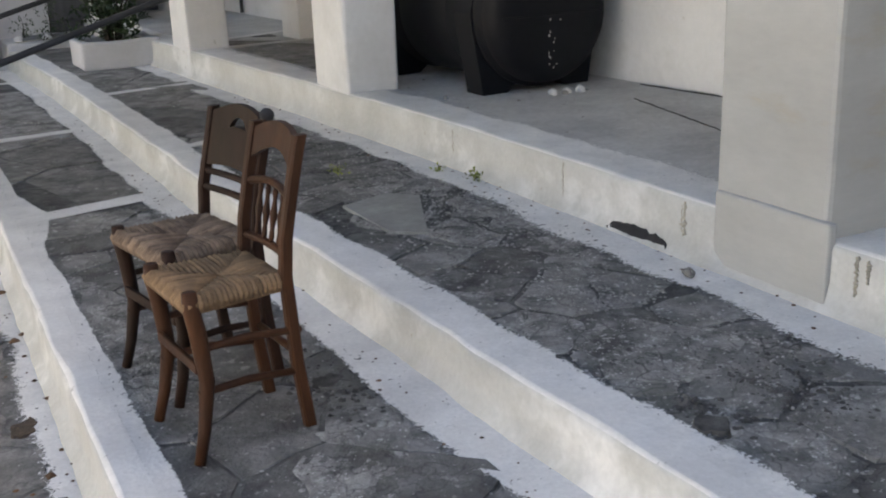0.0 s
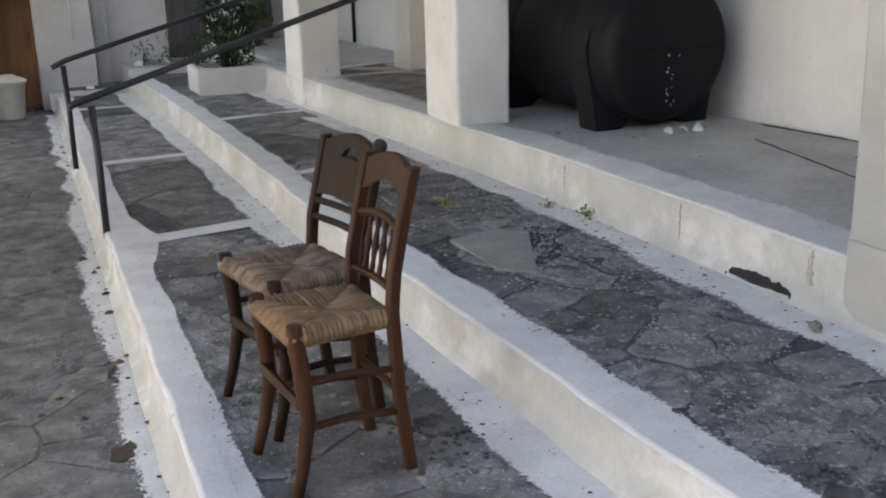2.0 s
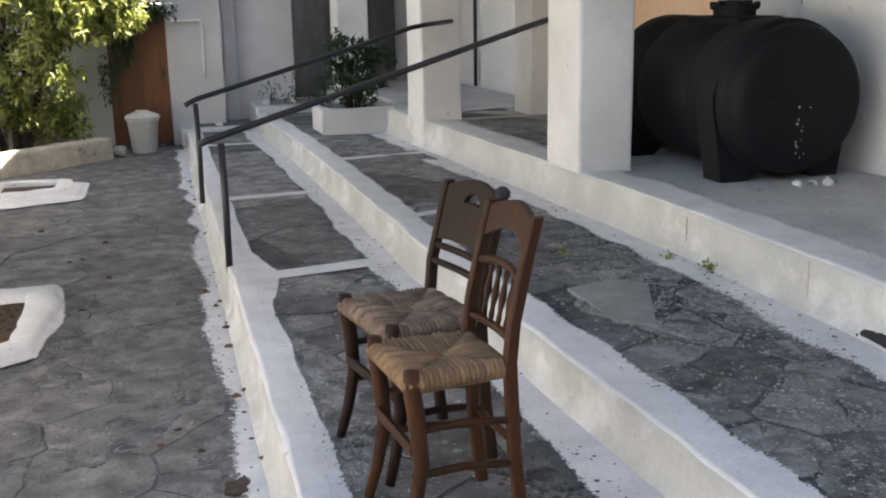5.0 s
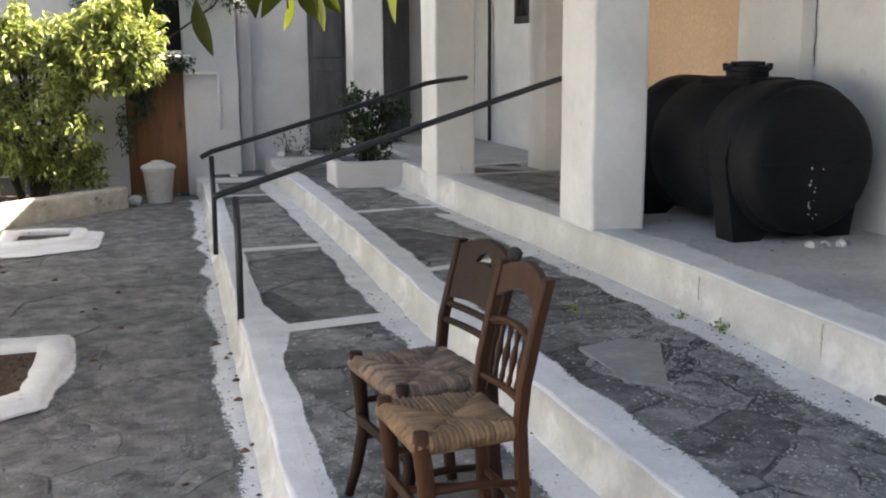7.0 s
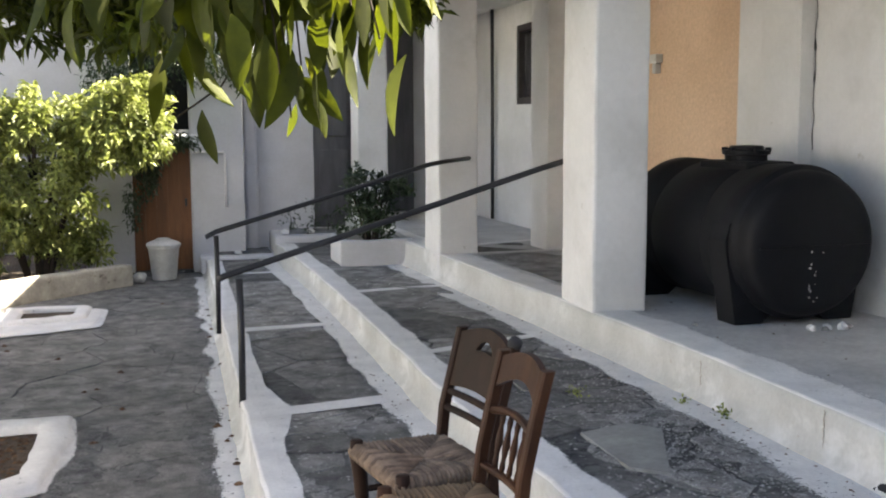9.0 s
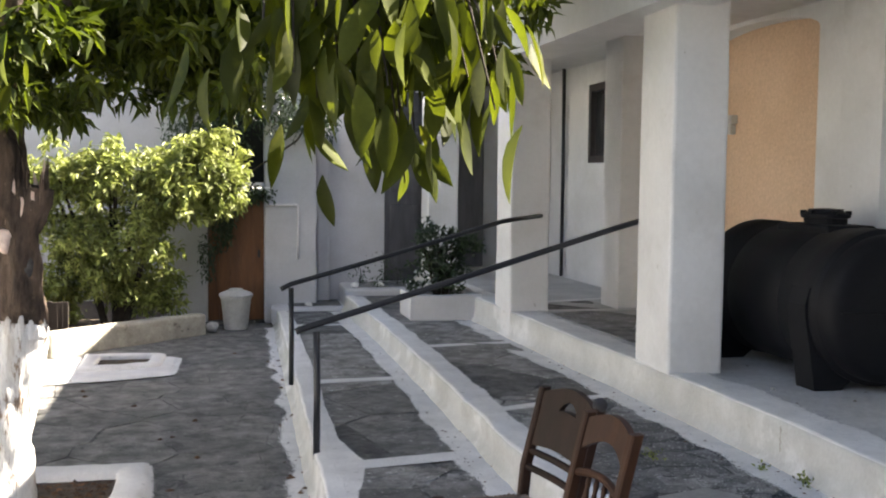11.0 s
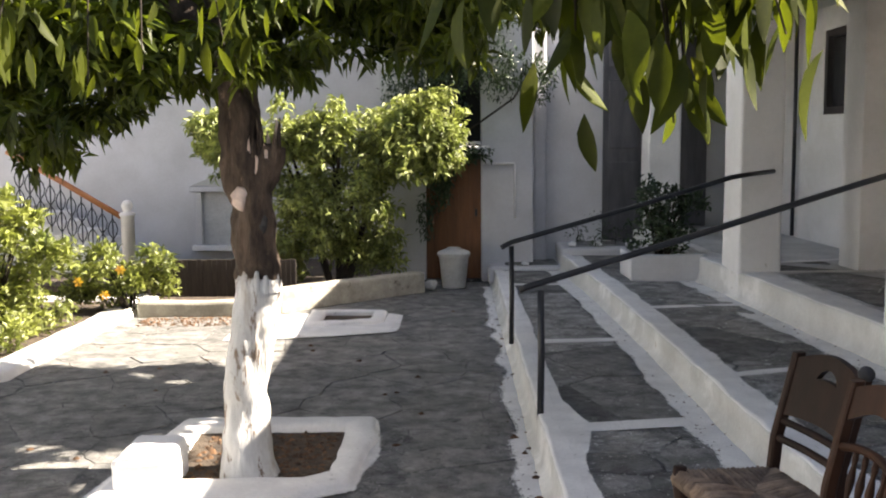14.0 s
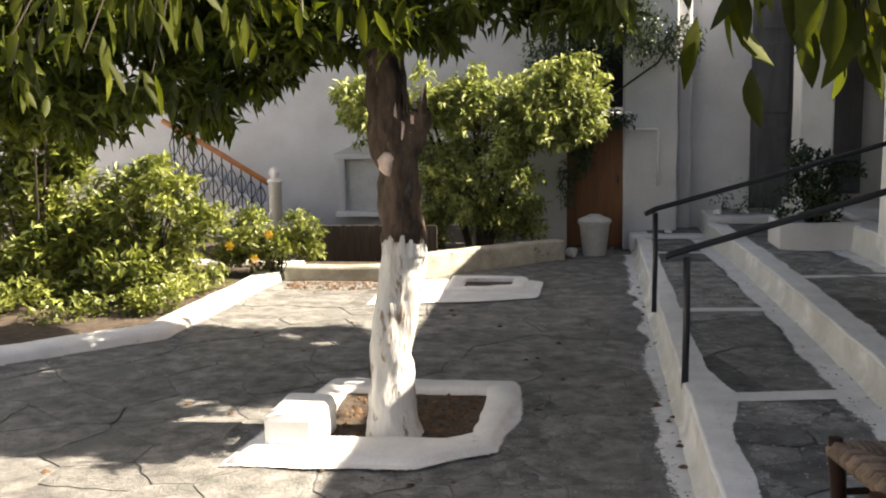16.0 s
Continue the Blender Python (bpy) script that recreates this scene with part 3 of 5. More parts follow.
bm = bmesh.new()
tube(bm, [(back(11.0) - 0.05, 11.0, Z3 + 0.02), (back(11.0) - 0.05, 11.0, 1.8), (back(11.0) - 0.055, 11.0, ROOF)], 0.02, 10)
tagged(mesh_ob("drain_pipe", bm, "iron", smooth=True), "thin black drain pipe down the porch wall", "pipe")
bm = bmesh.new()
pts = []
for k in range(60):
    z = Z3 + 0.9 + k * 0.03
    pts.append((back(5.60) - 0.012 - 0.008 * noise.noise((0, 0, z * 9)), 5.595 + 0.02 * noise.noise((z * 6, 2, 0)), z))
tube(bm, pts, [0.0025 + 0.022 * max(0.0, noise.noise((0, 4, p[2] * 11)) - 0.22) for p in pts], 6)
tagged(mesh_ob("cable", bm, "iron"), "dark knotted cable running up the white wall", "cable")

# far end of the terraces
# the end walls reach 7 m, above view, to shade the facade
bm = rough_box((0.72, 12.0, 0.0), (2.0, 12.3, 7.0), 0.3, 0.01, 0.02, 3)
structure("wall_north", bm, "old_wash", "whitewashed end wall beyond the terraces", category="wall")
bm = rough_box((0.15, 11.62, 0.0), (0.72, 12.3, 7.0), 0.3, 0.012, 0.02, 8)
structure("wall_north_corner", bm, "old_wash", "whitewashed corner block beside the brown door", category="wall")
bm = rough_box((0.735, 11.86, 0.0), (0.88, 11.995, 7.0), 0.3, 0.010, 0.03, 12)
structure("wall_pilaster", bm, "old_wash", "narrow rounded pilaster in the whitewashed corner", category="pillar")
structure("wall_porch_end", boxes(((1.9, 12.3, 0.2), (3.7, 12.6, ROOF + 0.1))), "old_wash", "white end wall of the porch", category="wall")
bm = rough_box((0.22, 11.3, 0.0), (1.1, 12.0, 0.20), 0.15, 0.012, 0.03, 4)
structure("end_step", bm, "old_wash", "low whitewashed block closing the lower terrace", category="step")
bm = rough_box((1.0, 11.3, 0.0), (2.0, 12.0, 0.40), 0.15, 0.012, 0.03, 5)
structure("end_step_upper", bm, "old_wash", "whitewashed block closing the upper terrace", category="step")
for i, (x0, x1, z) in enumerate(((0.40, 0.98, 0.212), (1.16, 1.95, 0.412))):
    bm = rough_box((x0, 11.42, z - 0.03), (x1, 11.95, z), 0.1, 0.006, 0.01, i)
    structure("end_slab_%d" % (i + 1), bm, "slab", "grey stone slab on the whitewashed end block", category="paving")
d = thing("door_1", pose(0, 0, 0), "tall dark grey wooden door at the end of the terraces", "door")
d["kind"] = "structure"
part("door_leaf", boxes(((1.52, 11.95, 0.42), (1.97, 11.99, 3.2)), bevel=0.008), "dark_door", d)
for k in range(3):
    part("door_panel", boxes(((1.58, 11.925, 0.55 + 0.9 * k), (1.91, 11.951, 1.3 + 0.9 * k)), bevel=0.01), "dark_door", d)
d = thing("door_2", pose(0, 0, 0), "narrow dark grey door inside the far porch bay", "door")
d["kind"] = "structure"
part("door_leaf", boxes(((2.3, 12.24, Z3 + 0.02), (2.75, 12.29, 2.7)), bevel=0.008), "dark_door", d)
bm = bmesh.new()
tube(bm, [(0.515, 11.60, 0.70), (0.515, 11.60, 1.28), (0.50, 11.60, 1.30), (0.17, 11.60, 1.30)], 0.013, 8)
tagged(mesh_ob("water_pipe", bm, "wash", smooth=True), "thin white painted water pipe on the corner block", "pipe")

# unseen mass added to keep the sun off the far facade
structure("house_north", boxes(((0.22, 12.301, 0.0), (1.899, 13.5, 7.0)), ((1.901, 12.601, 0.0), (6.0, 13.5, 7.0))), "old_wash", "plain white block, unseen, added beyond the end wall to shade the facade", category="wall")

# brown door and the wall round it
YD = 11.62
structure("wall_door", boxes(((-0.46, YD, 1.44), (0.15, YD + 0.4, 1.54)), ((-0.46, YD, 3.4), (0.15, YD + 0.4, 7.0)), ((-0.95, YD, 0), (-0.46, YD + 0.4, 7.0))), "old_wash", "white wall round the low brown door", category="wall")
structure("door_lintel", rough_box((-0.5, YD - 0.04, 1.40), (0.24, YD - 0.003, 1.49), 0.1, 0.008, 0.015), "wash", "white ledge over the brown door", category="trim")
d = thing("door_3", pose(0, 0, 0), "low brown wooden door with vertical boards, weathered", "door")
d["kind"] = "structure"
for k in range(5):
    part("board", boxes(((-0.455 + 0.12 * k, YD + 0.06 + 0.0015 * (k % 2), 0.03), (-0.455 + 0.12 * k + 0.119, YD + 0.10, 1.42)), bevel=0.002), "door", d)
part("door_back", boxes(((-0.457, YD + 0.101, 0.025), (0.147, YD + 0.13, 1.435))), "door", d)
part("door_handle", boxes(((0.08, YD + 0.03, 0.72), (0.105, YD + 0.06, 0.80)), bevel=0.006), "iron", d)
# near-black panel puts the opening's unlit inside into colour
structure("upper_opening", boxes(((-0.45, YD + 0.32, 1.54), (0.149, YD + 0.38, 3.4))), "dark", "dark opening over the brown door, unlit inside put into a panel's colour", category="window")
structure("floor_behind_door", boxes(((-0.95, YD + 0.0, -0.02), (0.15, YD + 0.4, 0.02))), "joint", "stone threshold under the brown door", category="floor")

# far facade
YF = 13.2
structure("wall_far", boxes(((-8.9, YF, 0), (-0.95, YF + 0.3, 7.0))), "old_wash", "tall white facade behind the flower bed", category="wall")
# west and south walls are unseen, added to bound the yard's sky light
structure("wall_west", boxes(((-9.2, -6, 0), (-8.9, YF + 0.3, 2.6))), "wall", "plain white wall, unseen, added to close the yard", category="wall")
structure("wall_south", boxes(((-9.2, -6.3, 0), (4.2, -6, 2.6))), "wall", "plain white wall behind, unseen, added to close the yard", category="wall")
nic = thing("wall_niche", pose(-3.08, YF, 0.27), "white stone framed niche with a small pediment on the facade", "niche")
part("back_panel", boxes(((-0.20, -0.03, 0.0), (0.20, -0.005, 0.66))), "porch_floor", nic, "grey weathered panel")
for sx in (-0.24, 0.24):
    part("side_post", boxes(((sx - 0.04, -0.10, 0.0), (sx + 0.04, -0.002, 0.66)), bevel=0.010), "old_wash", nic)
part("sill", boxes(((-0.33, -0.13, -0.07), (0.33, -0.002, -0.003)), bevel=0.010), "wash", nic)
part("lintel", boxes(((-0.34, -0.14, 0.663), (0.34, -0.002, 0.73)), bevel=0.010), "old_wash", nic)
bm = bmesh.new()
q = [bm.verts.new((xx, yy, zz)) for yy in (-0.13, -0.004) for xx, zz in ((-0.34, 0.733), (0.34, 0.733), (0, 0.87))]
bm.faces.new(q[:3])
bm.faces.new(q[5:2:-1])
for a, b in ((0, 1), (1, 2), (2, 0)):
    bm.faces.new((q[a], q[b], q[b + 3], q[a + 3]))
bmesh.ops.recalc_face_normals(bm, faces=bm.faces[:])
# darker plaster puts the pediment's shade into its colour
part("pediment", bm, "stained", nic)

# flower bed along the far side
bm = rough_box((-1.80, -0.02, -0.02), (0.0, 0.16, 0.22), 0.1, 0.014, 0.025, 2)
bmesh.ops.transform(bm, matrix=pose(-0.46, 10.86, 0, 0, 0, 44), verts=bm.verts[:])
structure("bed_wall_1", bm, "dirty", "low cream plastered wall of the flower bed", category="wall")
bm = rough_box((-3.0, 9.42, -0.02), (-1.80, 9.58, 0.14), 0.1, 0.014, 0.025, 6)
structure("bed_wall_2", bm, "dirty", "low whitewashed wall of the flower bed", category="wall")
structure("bed_soil", boxes(((-8.8, 10.9, -0.02), (-0.96, 13.19, 0.08))), "earth", "dry brown soil of the flower bed", category="ground")
structure("bed_soil_front", prism(bmesh.new(), [(-3.0, 9.6), (-1.72, 9.68), (-0.62, 10.84), (-0.97, 11.6), (-3.0, 11.6)], -0.02, 0.06), "earth", "dry brown soil behind the low bed wall", category="ground")
fence = thing("reed_fence", pose(-1.95, 10.25, 0.06), "dark brown reed screen behind the flower bed wall", "fence")
for k in range(30):
    part("reed_slat", boxes(((-1.18 + 0.048 * k, -0.012 + 0.004 * (k % 3), 0.0), (-1.18 + 0.048 * k + 0.047, 0.012 + 0.004 * (k % 3), 0.36 + 0.006 * math.sin(k * 2.7))), bevel=0.002), "reed", fence)
for zz in (0.06, 0.27):
    part("cross_bar", boxes(((-1.18, 0.022, zz), (0.26, 0.045, zz + 0.05)), bevel=0.006), "reed", fence)

# outside stair on the facade
st = thing("stair", pose(-3.86, 12.0, 0.06), "white outside stair with wrought iron balustrade and orange handrail", "stair")
for k in range(6):
    part("step", boxes(((-0.26 - 0.2 * k, 0.0, 0.0), (-0.062 - 0.2 * k, 1.18, 0.11 + 0.11 * k)), bevel=0.008), "wash", st)
part("landing", boxes(((-3.0, -0.1, 0.62), (-1.264, 1.18, 0.76)), bevel=0.012), "cream", st, "cream painted landing slab")
part("underside_wall", boxes(((-3.0, 0.25, 0.0), (-1.265, 1.18, 0.617))), "cream", st)
part("newel_post", lathe(bmesh.new(), [(0.075, 0.0), (0.075, 0.66), (0.09, 0.67), (0.09, 0.70), (0.035, 0.72), (0.05, 0.74), (0.065, 0.785), (0.05, 0.83), (0.015, 0.85)], (0.03, -0.1, 0.0), 16), "wash", st, "white post with a ball top", True)
bm = bmesh.new()
tube(bm, [(-0.04, -0.1, 0.66), (-0.7, -0.1, 1.06), (-1.3, -0.1, 1.40)], 0.034, 8)
part("handrail", bm, "rail_wood", st, "orange painted handrail", True)
for k in range(10):
    bm = bmesh.new()
    x0 = -0.14 - 0.115 * k
    zb, zt = 0.12 + 0.062 * k, 0.70 + 0.066 * k
    tube(bm, [(x0, -0.1, zb), (x0, -0.1, zt)], 0.009, 6)
    for sg in (-1, 1):
        tube(bm, [(x0 + sg * 0.055 * math.sin(a * 0.8), -0.1, zb + (zt - zb) * (0.1 + 0.1 * a)) for a in range(9)], 0.007, 5)
    part("baluster", bm, "iron", st)


# ---------------------------------------------------------------- rails
def rail(m, foot, top, reach, label):
    r = thing("handrail", m, label, "handrail", "rails up the steps")
    bm = bmesh.new()
    tube(bm, [(*foot, -0.03), (foot[0] + 0.004, foot[1], (top) / 2), (*foot, top)], 0.0185, 10)
    part("post", bm, "iron", r, "", True)
    bm = bmesh.new()
    tube(bm, reach, 0.0175, 10)
    part("rail", bm, "iron", r, "", True)
    return r


rail(pose(0.29, 5.5, Z1), (0, 0), 0.65, [(-0.108, 0.0, 0.65), (-0.075, 0, 0.665), (-0.01, 0.0, 0.685), (0.97, 0.24, 0.945), (1.80, 0.44, 1.17), (1.965, 0.485, 1.21)], "black iron handrail on one post, running up to the pillar")
rail(pose(0.25, 7.5, Z1), (0, 0), 0.665, [(-0.072, 0, 0.655), (-0.05, 0.0, 0.668), (0.005, 0, 0.695), (0.85, 0.12, 0.92), (1.60, 0.24, 1.13), (1.70, 0.27, 1.145), (2.05, 0.74, 1.155)], "black iron handrail with a bent end fixed to the pillar")


# ---------------------------------------------------------------- black tank on the porch
tank = thing("water_tank", pose(3.17, 5.47, Z3, 0, 0, 2), "black plastic horizontal water tank on moulded feet", "tank")
R, ZC = 0.405, 0.432
bm = bmesh.new()
half = [(0.0, 0.672), (0.27, 0.670), (0.335, 0.662), (0.368, 0.640), (0.384, 0.605), (0.388, 0.56), (0.389, 0.545), (R + 0.006, 0.538), (R + 0.009, 0.528), (R + 0.009, 0.352), (R + 0.003, 0.344), (R, 0.20), (R - 0.003, 0.194), (R - 0.003, 0.186), (R, 0.18)]
prof = [(r, -z - 0.18) for r, z in half] + [(r, z) for r, z in reversed(half)]
lathe(bm, [(max(r, 0.002), z) for r, z in prof], (0, 0, 0), 64)
bmesh.ops.transform(bm, matrix=Matrix.Translation((0, 0, ZC)) @ Matrix.Rotation(radians(90), 4, "X"), verts=bm.verts[:])
body = part("body", bm, "tank", tank, "", True)
part("seam", boxes(((-0.33, -0.678, ZC - 0.012), (0.33, -0.664, ZC - 0.002)), bevel=0.003), "tank", body)
rng = random.Random(61)
for k in range(14):
    bm = bmesh.new()
    bmesh.ops.create_icosphere(bm, subdivisions=1, radius=rng.uniform(0.002, 0.005))
    z = rng.uniform(0.12, 0.40)
    x = max(-0.045, min(0.045, rng.gauss(-0.01, 0.03)))
    for v in bm.verts:
        v.co = Vector((v.co.x + x, v.co.y * 0.4 - 0.672, v.co.z * 1.7 + z))
    part("lime_drip", bm, "tread_wash", body, "dried white lime drip")
for yy in (-0.42, 0.60):
    bm = bmesh.new()
    rim = [(0.36, 0.0), (0.375, 0.10), (0.402, 0.26), (0.424, 0.38), (0.430, ZC + 0.02), (0.405, ZC + 0.11), (0.36, ZC + 0.10)]
    outline = [(-0.20, 0.0), (-0.14, 0.05), (0.14, 0.05), (0.20, 0.0)] + rim + [(-x, z) for x, z in reversed(rim)]
    f = [bm.verts.new((x, yy - 0.085, z)) for x, z in outline]
    g = [bm.verts.new((x, yy + 0.085, z)) for x, z in outline]
    bm.faces.new(f); bm.faces.new(list(reversed(g)))
    for k in range(len(f)):
        bm.faces.new((f[k], f[(k + 1) % len(f)], g[(k + 1) % len(f)], g[k]))
    bmesh.ops.recalc_face_normals(bm, faces=bm.faces[:])
    bmesh.ops.triangulate(bm, faces=[q for q in bm.faces if len(q.verts) > 4])
    part("foot", bm, "tank", tank)
bm = boxes(((-0.155, -0.26, ZC + 0.33), (0.155, 0.26, ZC + R + 0.012)), bevel=0.02)
hatch = part("hatch_seat", bm, "tank", tank)
bm = lathe(bmesh.new(), [(0.118, 0), (0.118, 0.035), (0.135, 0.04), (0.135, 0.062), (0.10, 0.07), (0.095, 0.088), (0.02, 0.092)], (0, 0, ZC + R + 0.008), 24)
lid = part("lid", bm, "tank", hatch)
for k in range(6):
    bm = bmesh.new()
    box(bm, (0.105, -0.014, ZC + R + 0.06), (0.139, 0.014, ZC + R + 0.088), 0.005, Matrix.Rotation(math.pi * k / 3 + 0.3, 4, "Z"))
    part("lug", bm, "tank", hatch)


# ---------------------------------------------------------------- chairs
def plank(bm, a, b, w, t, bevel=0.004, out=None):
    """A bar from a to b, w wide across and t thick."""
    a, b = Vector(a), Vector(b)
    d = (b - a).normalized()
    o = Vector(out).normalized() if out else Vector((0, 0, 1))
    s = d.cross(o).normalized()
    o = s.cross(d)
    m = Matrix((d, s, o)).transposed().to_4x4()
    m.translation = (a + b) / 2
    h = (b - a).length / 2
    box(bm, (-h, -t / 2, -w / 2), (h, t / 2, w / 2), bevel, m)
    return bm


def chair(name, m, w, dep, wood, rush, spindles, label, total=0.86, seat_h=0.45):
    """Rush chair: the front looks to -x, the back stands at +x."""
    c = thing(name, m, label, "chair", "chairs on the terrace")
    h = w / 2
    hb = h * 0.93
    for s in (-1, 1):
        bm = bmesh.new()
        fx, fy = -dep / 2, s * h
        tube(bm, [(fx - 0.030, fy + s * 0.014, 0.0), (fx - 0.004, fy + s * 0.008, 0.09), (fx + 0.020, fy, 0.22), (fx + 0.010, fy, 0.36), (fx, fy, seat_h - 0.02), (fx, fy, seat_h + 0.02)], [0.015, 0.017, 0.021, 0.023, 0.023, 0.019], 10)
        part("front_leg", bm, wood, c, "", True)
        bm = bmesh.new()
        by = s * hb
        path = [(dep / 2 + 0.035, by, 0.0), (dep / 2 + 0.012, by, 0.2), (dep / 2, by, seat_h), (dep / 2 + 0.01, by, seat_h + 0.1), (dep / 2 + 0.045, by, total - 0.12), (dep / 2 + 0.075, by, total - 0.005)]
        rows = []
        for x, y, z in path:
            rows.append([bm.verts.new((x + u, y + v, z)) for u, v in ((-0.017, -0.009), (-0.012, -0.014), (0.012, -0.014), (0.017, -0.009), (0.017, 0.009), (0.012, 0.014), (-0.012, 0.014), (-0.017, 0.009))])
        for a, b in zip(rows, rows[1:]):
            for k in range(8):
                bm.faces.new((a[k], a[(k + 1) % 8], b[(k + 1) % 8], b[k]))
        bm.faces.new(rows[0]); bm.faces.new(rows[-1])
        bmesh.ops.recalc_face_normals(bm, faces=bm.faces[:])
        part("back_post", bm, wood, c)
        if not spindles and s < 0:
            bm = bmesh.new()
            bmesh.ops.create_uvsphere(bm, u_segments=12, v_segments=8, radius=0.024)
            for v in bm.verts:
                v.co = Vector((v.co.x * 0.9, v.co.y, v.co.z * 0.9)) + Vector((dep / 2 + 0.077, by, total + 0.004))
            part("post_cap", bm, "dark", c, "dark worn cap on the back post", True)
    # seat: four rails wrapped in cord, courses run to the middle
    lift = seat_h
    bm = bmesh.new()
    outline = [(-dep / 2 - 0.012, -h - 0.01), (-dep / 2 - 0.012, h + 0.01), (dep / 2, hb), (dep / 2, -hb)]
    N = 20
    for e in range(4):
        a, b = Vector(outline[e]), Vector(outline[(e + 1) % 4])
        o = Vector((0.0, 0.0))
        for k in range(N):
            f0 = (k + 0.5) / N
            p = a + (b - a) * f0
            tip_f = min(f0, 1 - f0) * 2
            inward = (o - (a + b) / 2)
            q = p + inward * min(0.96, tip_f * 1.0 + 0.04)
            mid = (p + q) / 2
            r = (b - a).length / N * 0.56
            dz = 0.004 * noise.noise((p.x * 40, p.y * 40, e))
            tube(bm, [(p.x, p.y, lift - 0.032), (p.x - inward.x * 0.04, p.y - inward.y * 0.04, lift - 0.012), (p.x + inward.x * 0.06, p.y + inward.y * 0.06, lift + 0.004 + dz), (mid.x, mid.y, lift + 0.002 + dz), (q.x, q.y, lift - 0.008)], [r, r, r, r * 0.95, r * 0.8], 6)
    part("seat", bm, rush, c, "woven rush seat", True)["kind"] = "stuff"
    bm = bmesh.new()
    prism(bm, [(x * 0.97, y * 0.97) for x, y in reversed(outline)], lift - 0.042, lift - 0.012)
    bmesh.ops.recalc_face_normals(bm, faces=bm.faces[:])
    part("seat_frame", bm, rush, c)
    # stretchers
    for z, front in ((0.17, False), (0.29, True)):
        for s in (-1, 1):
            bm = bmesh.new()
            tube(bm, [(-dep / 2 - 0.005, s * h, z + 0.02), (0, s * (h - 0.004), z + 0.022), (dep / 2 + 0.03, s * hb, z)], [0.010, 0.012, 0.010], 8)
            part("side_stretcher", bm, wood, c, "", True)
    bm = bmesh.new()
    plank(bm, (-dep / 2, -h, 0.26), (-dep / 2, h, 0.26), 0.032, 0.014, 0.004)
    part("front_stretcher", bm, wood, c)
    bm = bmesh.new()
    tube(bm, [(dep / 2 + 0.02, -hb, 0.22), (dep / 2 + 0.02, hb, 0.22)], 0.011, 8)
    part("back_stretcher", bm, wood, c, "", True)

    # back: bowed crest board and rails
    def back_x(z):
        return float(np.interp(z, (seat_h, seat_h + 0.1, total - 0.12, total), (dep / 2, dep / 2 + 0.01, dep / 2 + 0.045, dep / 2 + 0.076)))

    def board(z_low, z_high, thick=0.018, bow=0.018, hole=False):
        bm = bmesh.new()
        n = 44
        cols = []
        for k in range(n + 1):
            f0 = k / n
            y = -hb + 0.006 + (2 * hb - 0.012) * f0
            za, zb = z_low(f0), z_high(f0)
            if hole and abs(f0 - 0.5) < 0.16:
                hh = 0.030 * math.sqrt(max(0.0, 1 - ((f0 - 0.5) / 0.15) ** 2))
                cuts = [(za, zb - 0.07), (zb - 0.07 + max(hh, 0.001), zb)]
            else:
                zc = zb - 0.07 if hole else (za + zb) / 2
                cuts = [(za, zc), (zc, zb)]
            col = []
            for lo, hi in cuts:
                for z in (lo, hi):
                    x = back_x(z) + bow * math.sin(math.pi * f0) * 0.7
                    col.append((bm.verts.new((x - thick / 2, y, z)), bm.verts.new((x + thick / 2, y, z))))
            cols.append(col)
        for a, b in zip(cols, cols[1:]):
            for i in (0, 2):
                for s in (0, 1):
                    bm.faces.new((a[i][s], b[i][s], b[i + 1][s], a[i + 1][s]))
                bm.faces.new((a[i + 1][0], b[i + 1][0], b[i + 1][1], a[i + 1][1]))
                bm.faces.new((a[i][0], a[i][1], b[i][1], b[i][0]))
        for col in (cols[0], cols[-1]):
            for i in (0, 2):
                bm.faces.new((col[i][0], col[i][1], col[i + 1][1], col[i + 1][0]))
        bmesh.ops.recalc_face_normals(bm, faces=bm.faces[:])
        return bm

    if spindles:
        part("crest_board", board(lambda f: total - 0.105 + 0.045 * math.sin(math.pi * f), lambda f: total - 0.02 + 0.03 * math.sin(math.pi * f)), wood, c, "curved crest board")
        for z in (seat_h + 0.055, seat_h + 0.205):
            bow = 0.02 if z > seat_h + 0.1 else 0.0
            bm = bmesh.new()
            pts = [(back_x(z) + 0.012 * math.sin(math.pi * k / 8), -hb + 2 * hb * k / 8, z + bow * math.sin(math.pi * k / 8)) for k in range(9)]
            tube(bm, pts, 0.0115, 8)
            part("back_rail", bm, wood, c)
        for k in range(4):
            y = -hb * 0.52 + hb * 1.04 * k / 3
            bm = bmesh.new()
            za, zb = seat_h + 0.06, seat_h + 0.215
            xa, xb = back_x(za) + 0.010, back_x(zb) + 0.011
            prof = [0.006, 0.0085, 0.006, 0.009, 0.0115, 0.009, 0.006, 0.0085, 0.006]
            tube(bm, [(xa + (xb - xa) * i / 8, y, za + (zb - za) * i / 8) for i in range(9)], prof, 8)
            part("spindle", bm, wood, c, "", True)
    else:
        part("crest_board", board(lambda f: total - 0.185 + 0.01 * math.sin(math.pi * f), lambda f: total - 0.02 + 0.035 * math.sin(math.pi * f), hole=True), wood, c, "solid back board with a half-moon cut-out")
        for z in (seat_h + 0.095, seat_h + 0.145):
            bm = bmesh.new()
            pts = [(back_x(z) + 0.012 * math.sin(math.pi * k / 8), -hb + 2 * hb * k / 8, z) for k in range(9)]
            tube(bm, pts, 0.0115, 8)
            part("back_rail", bm, wood, c)
    return c


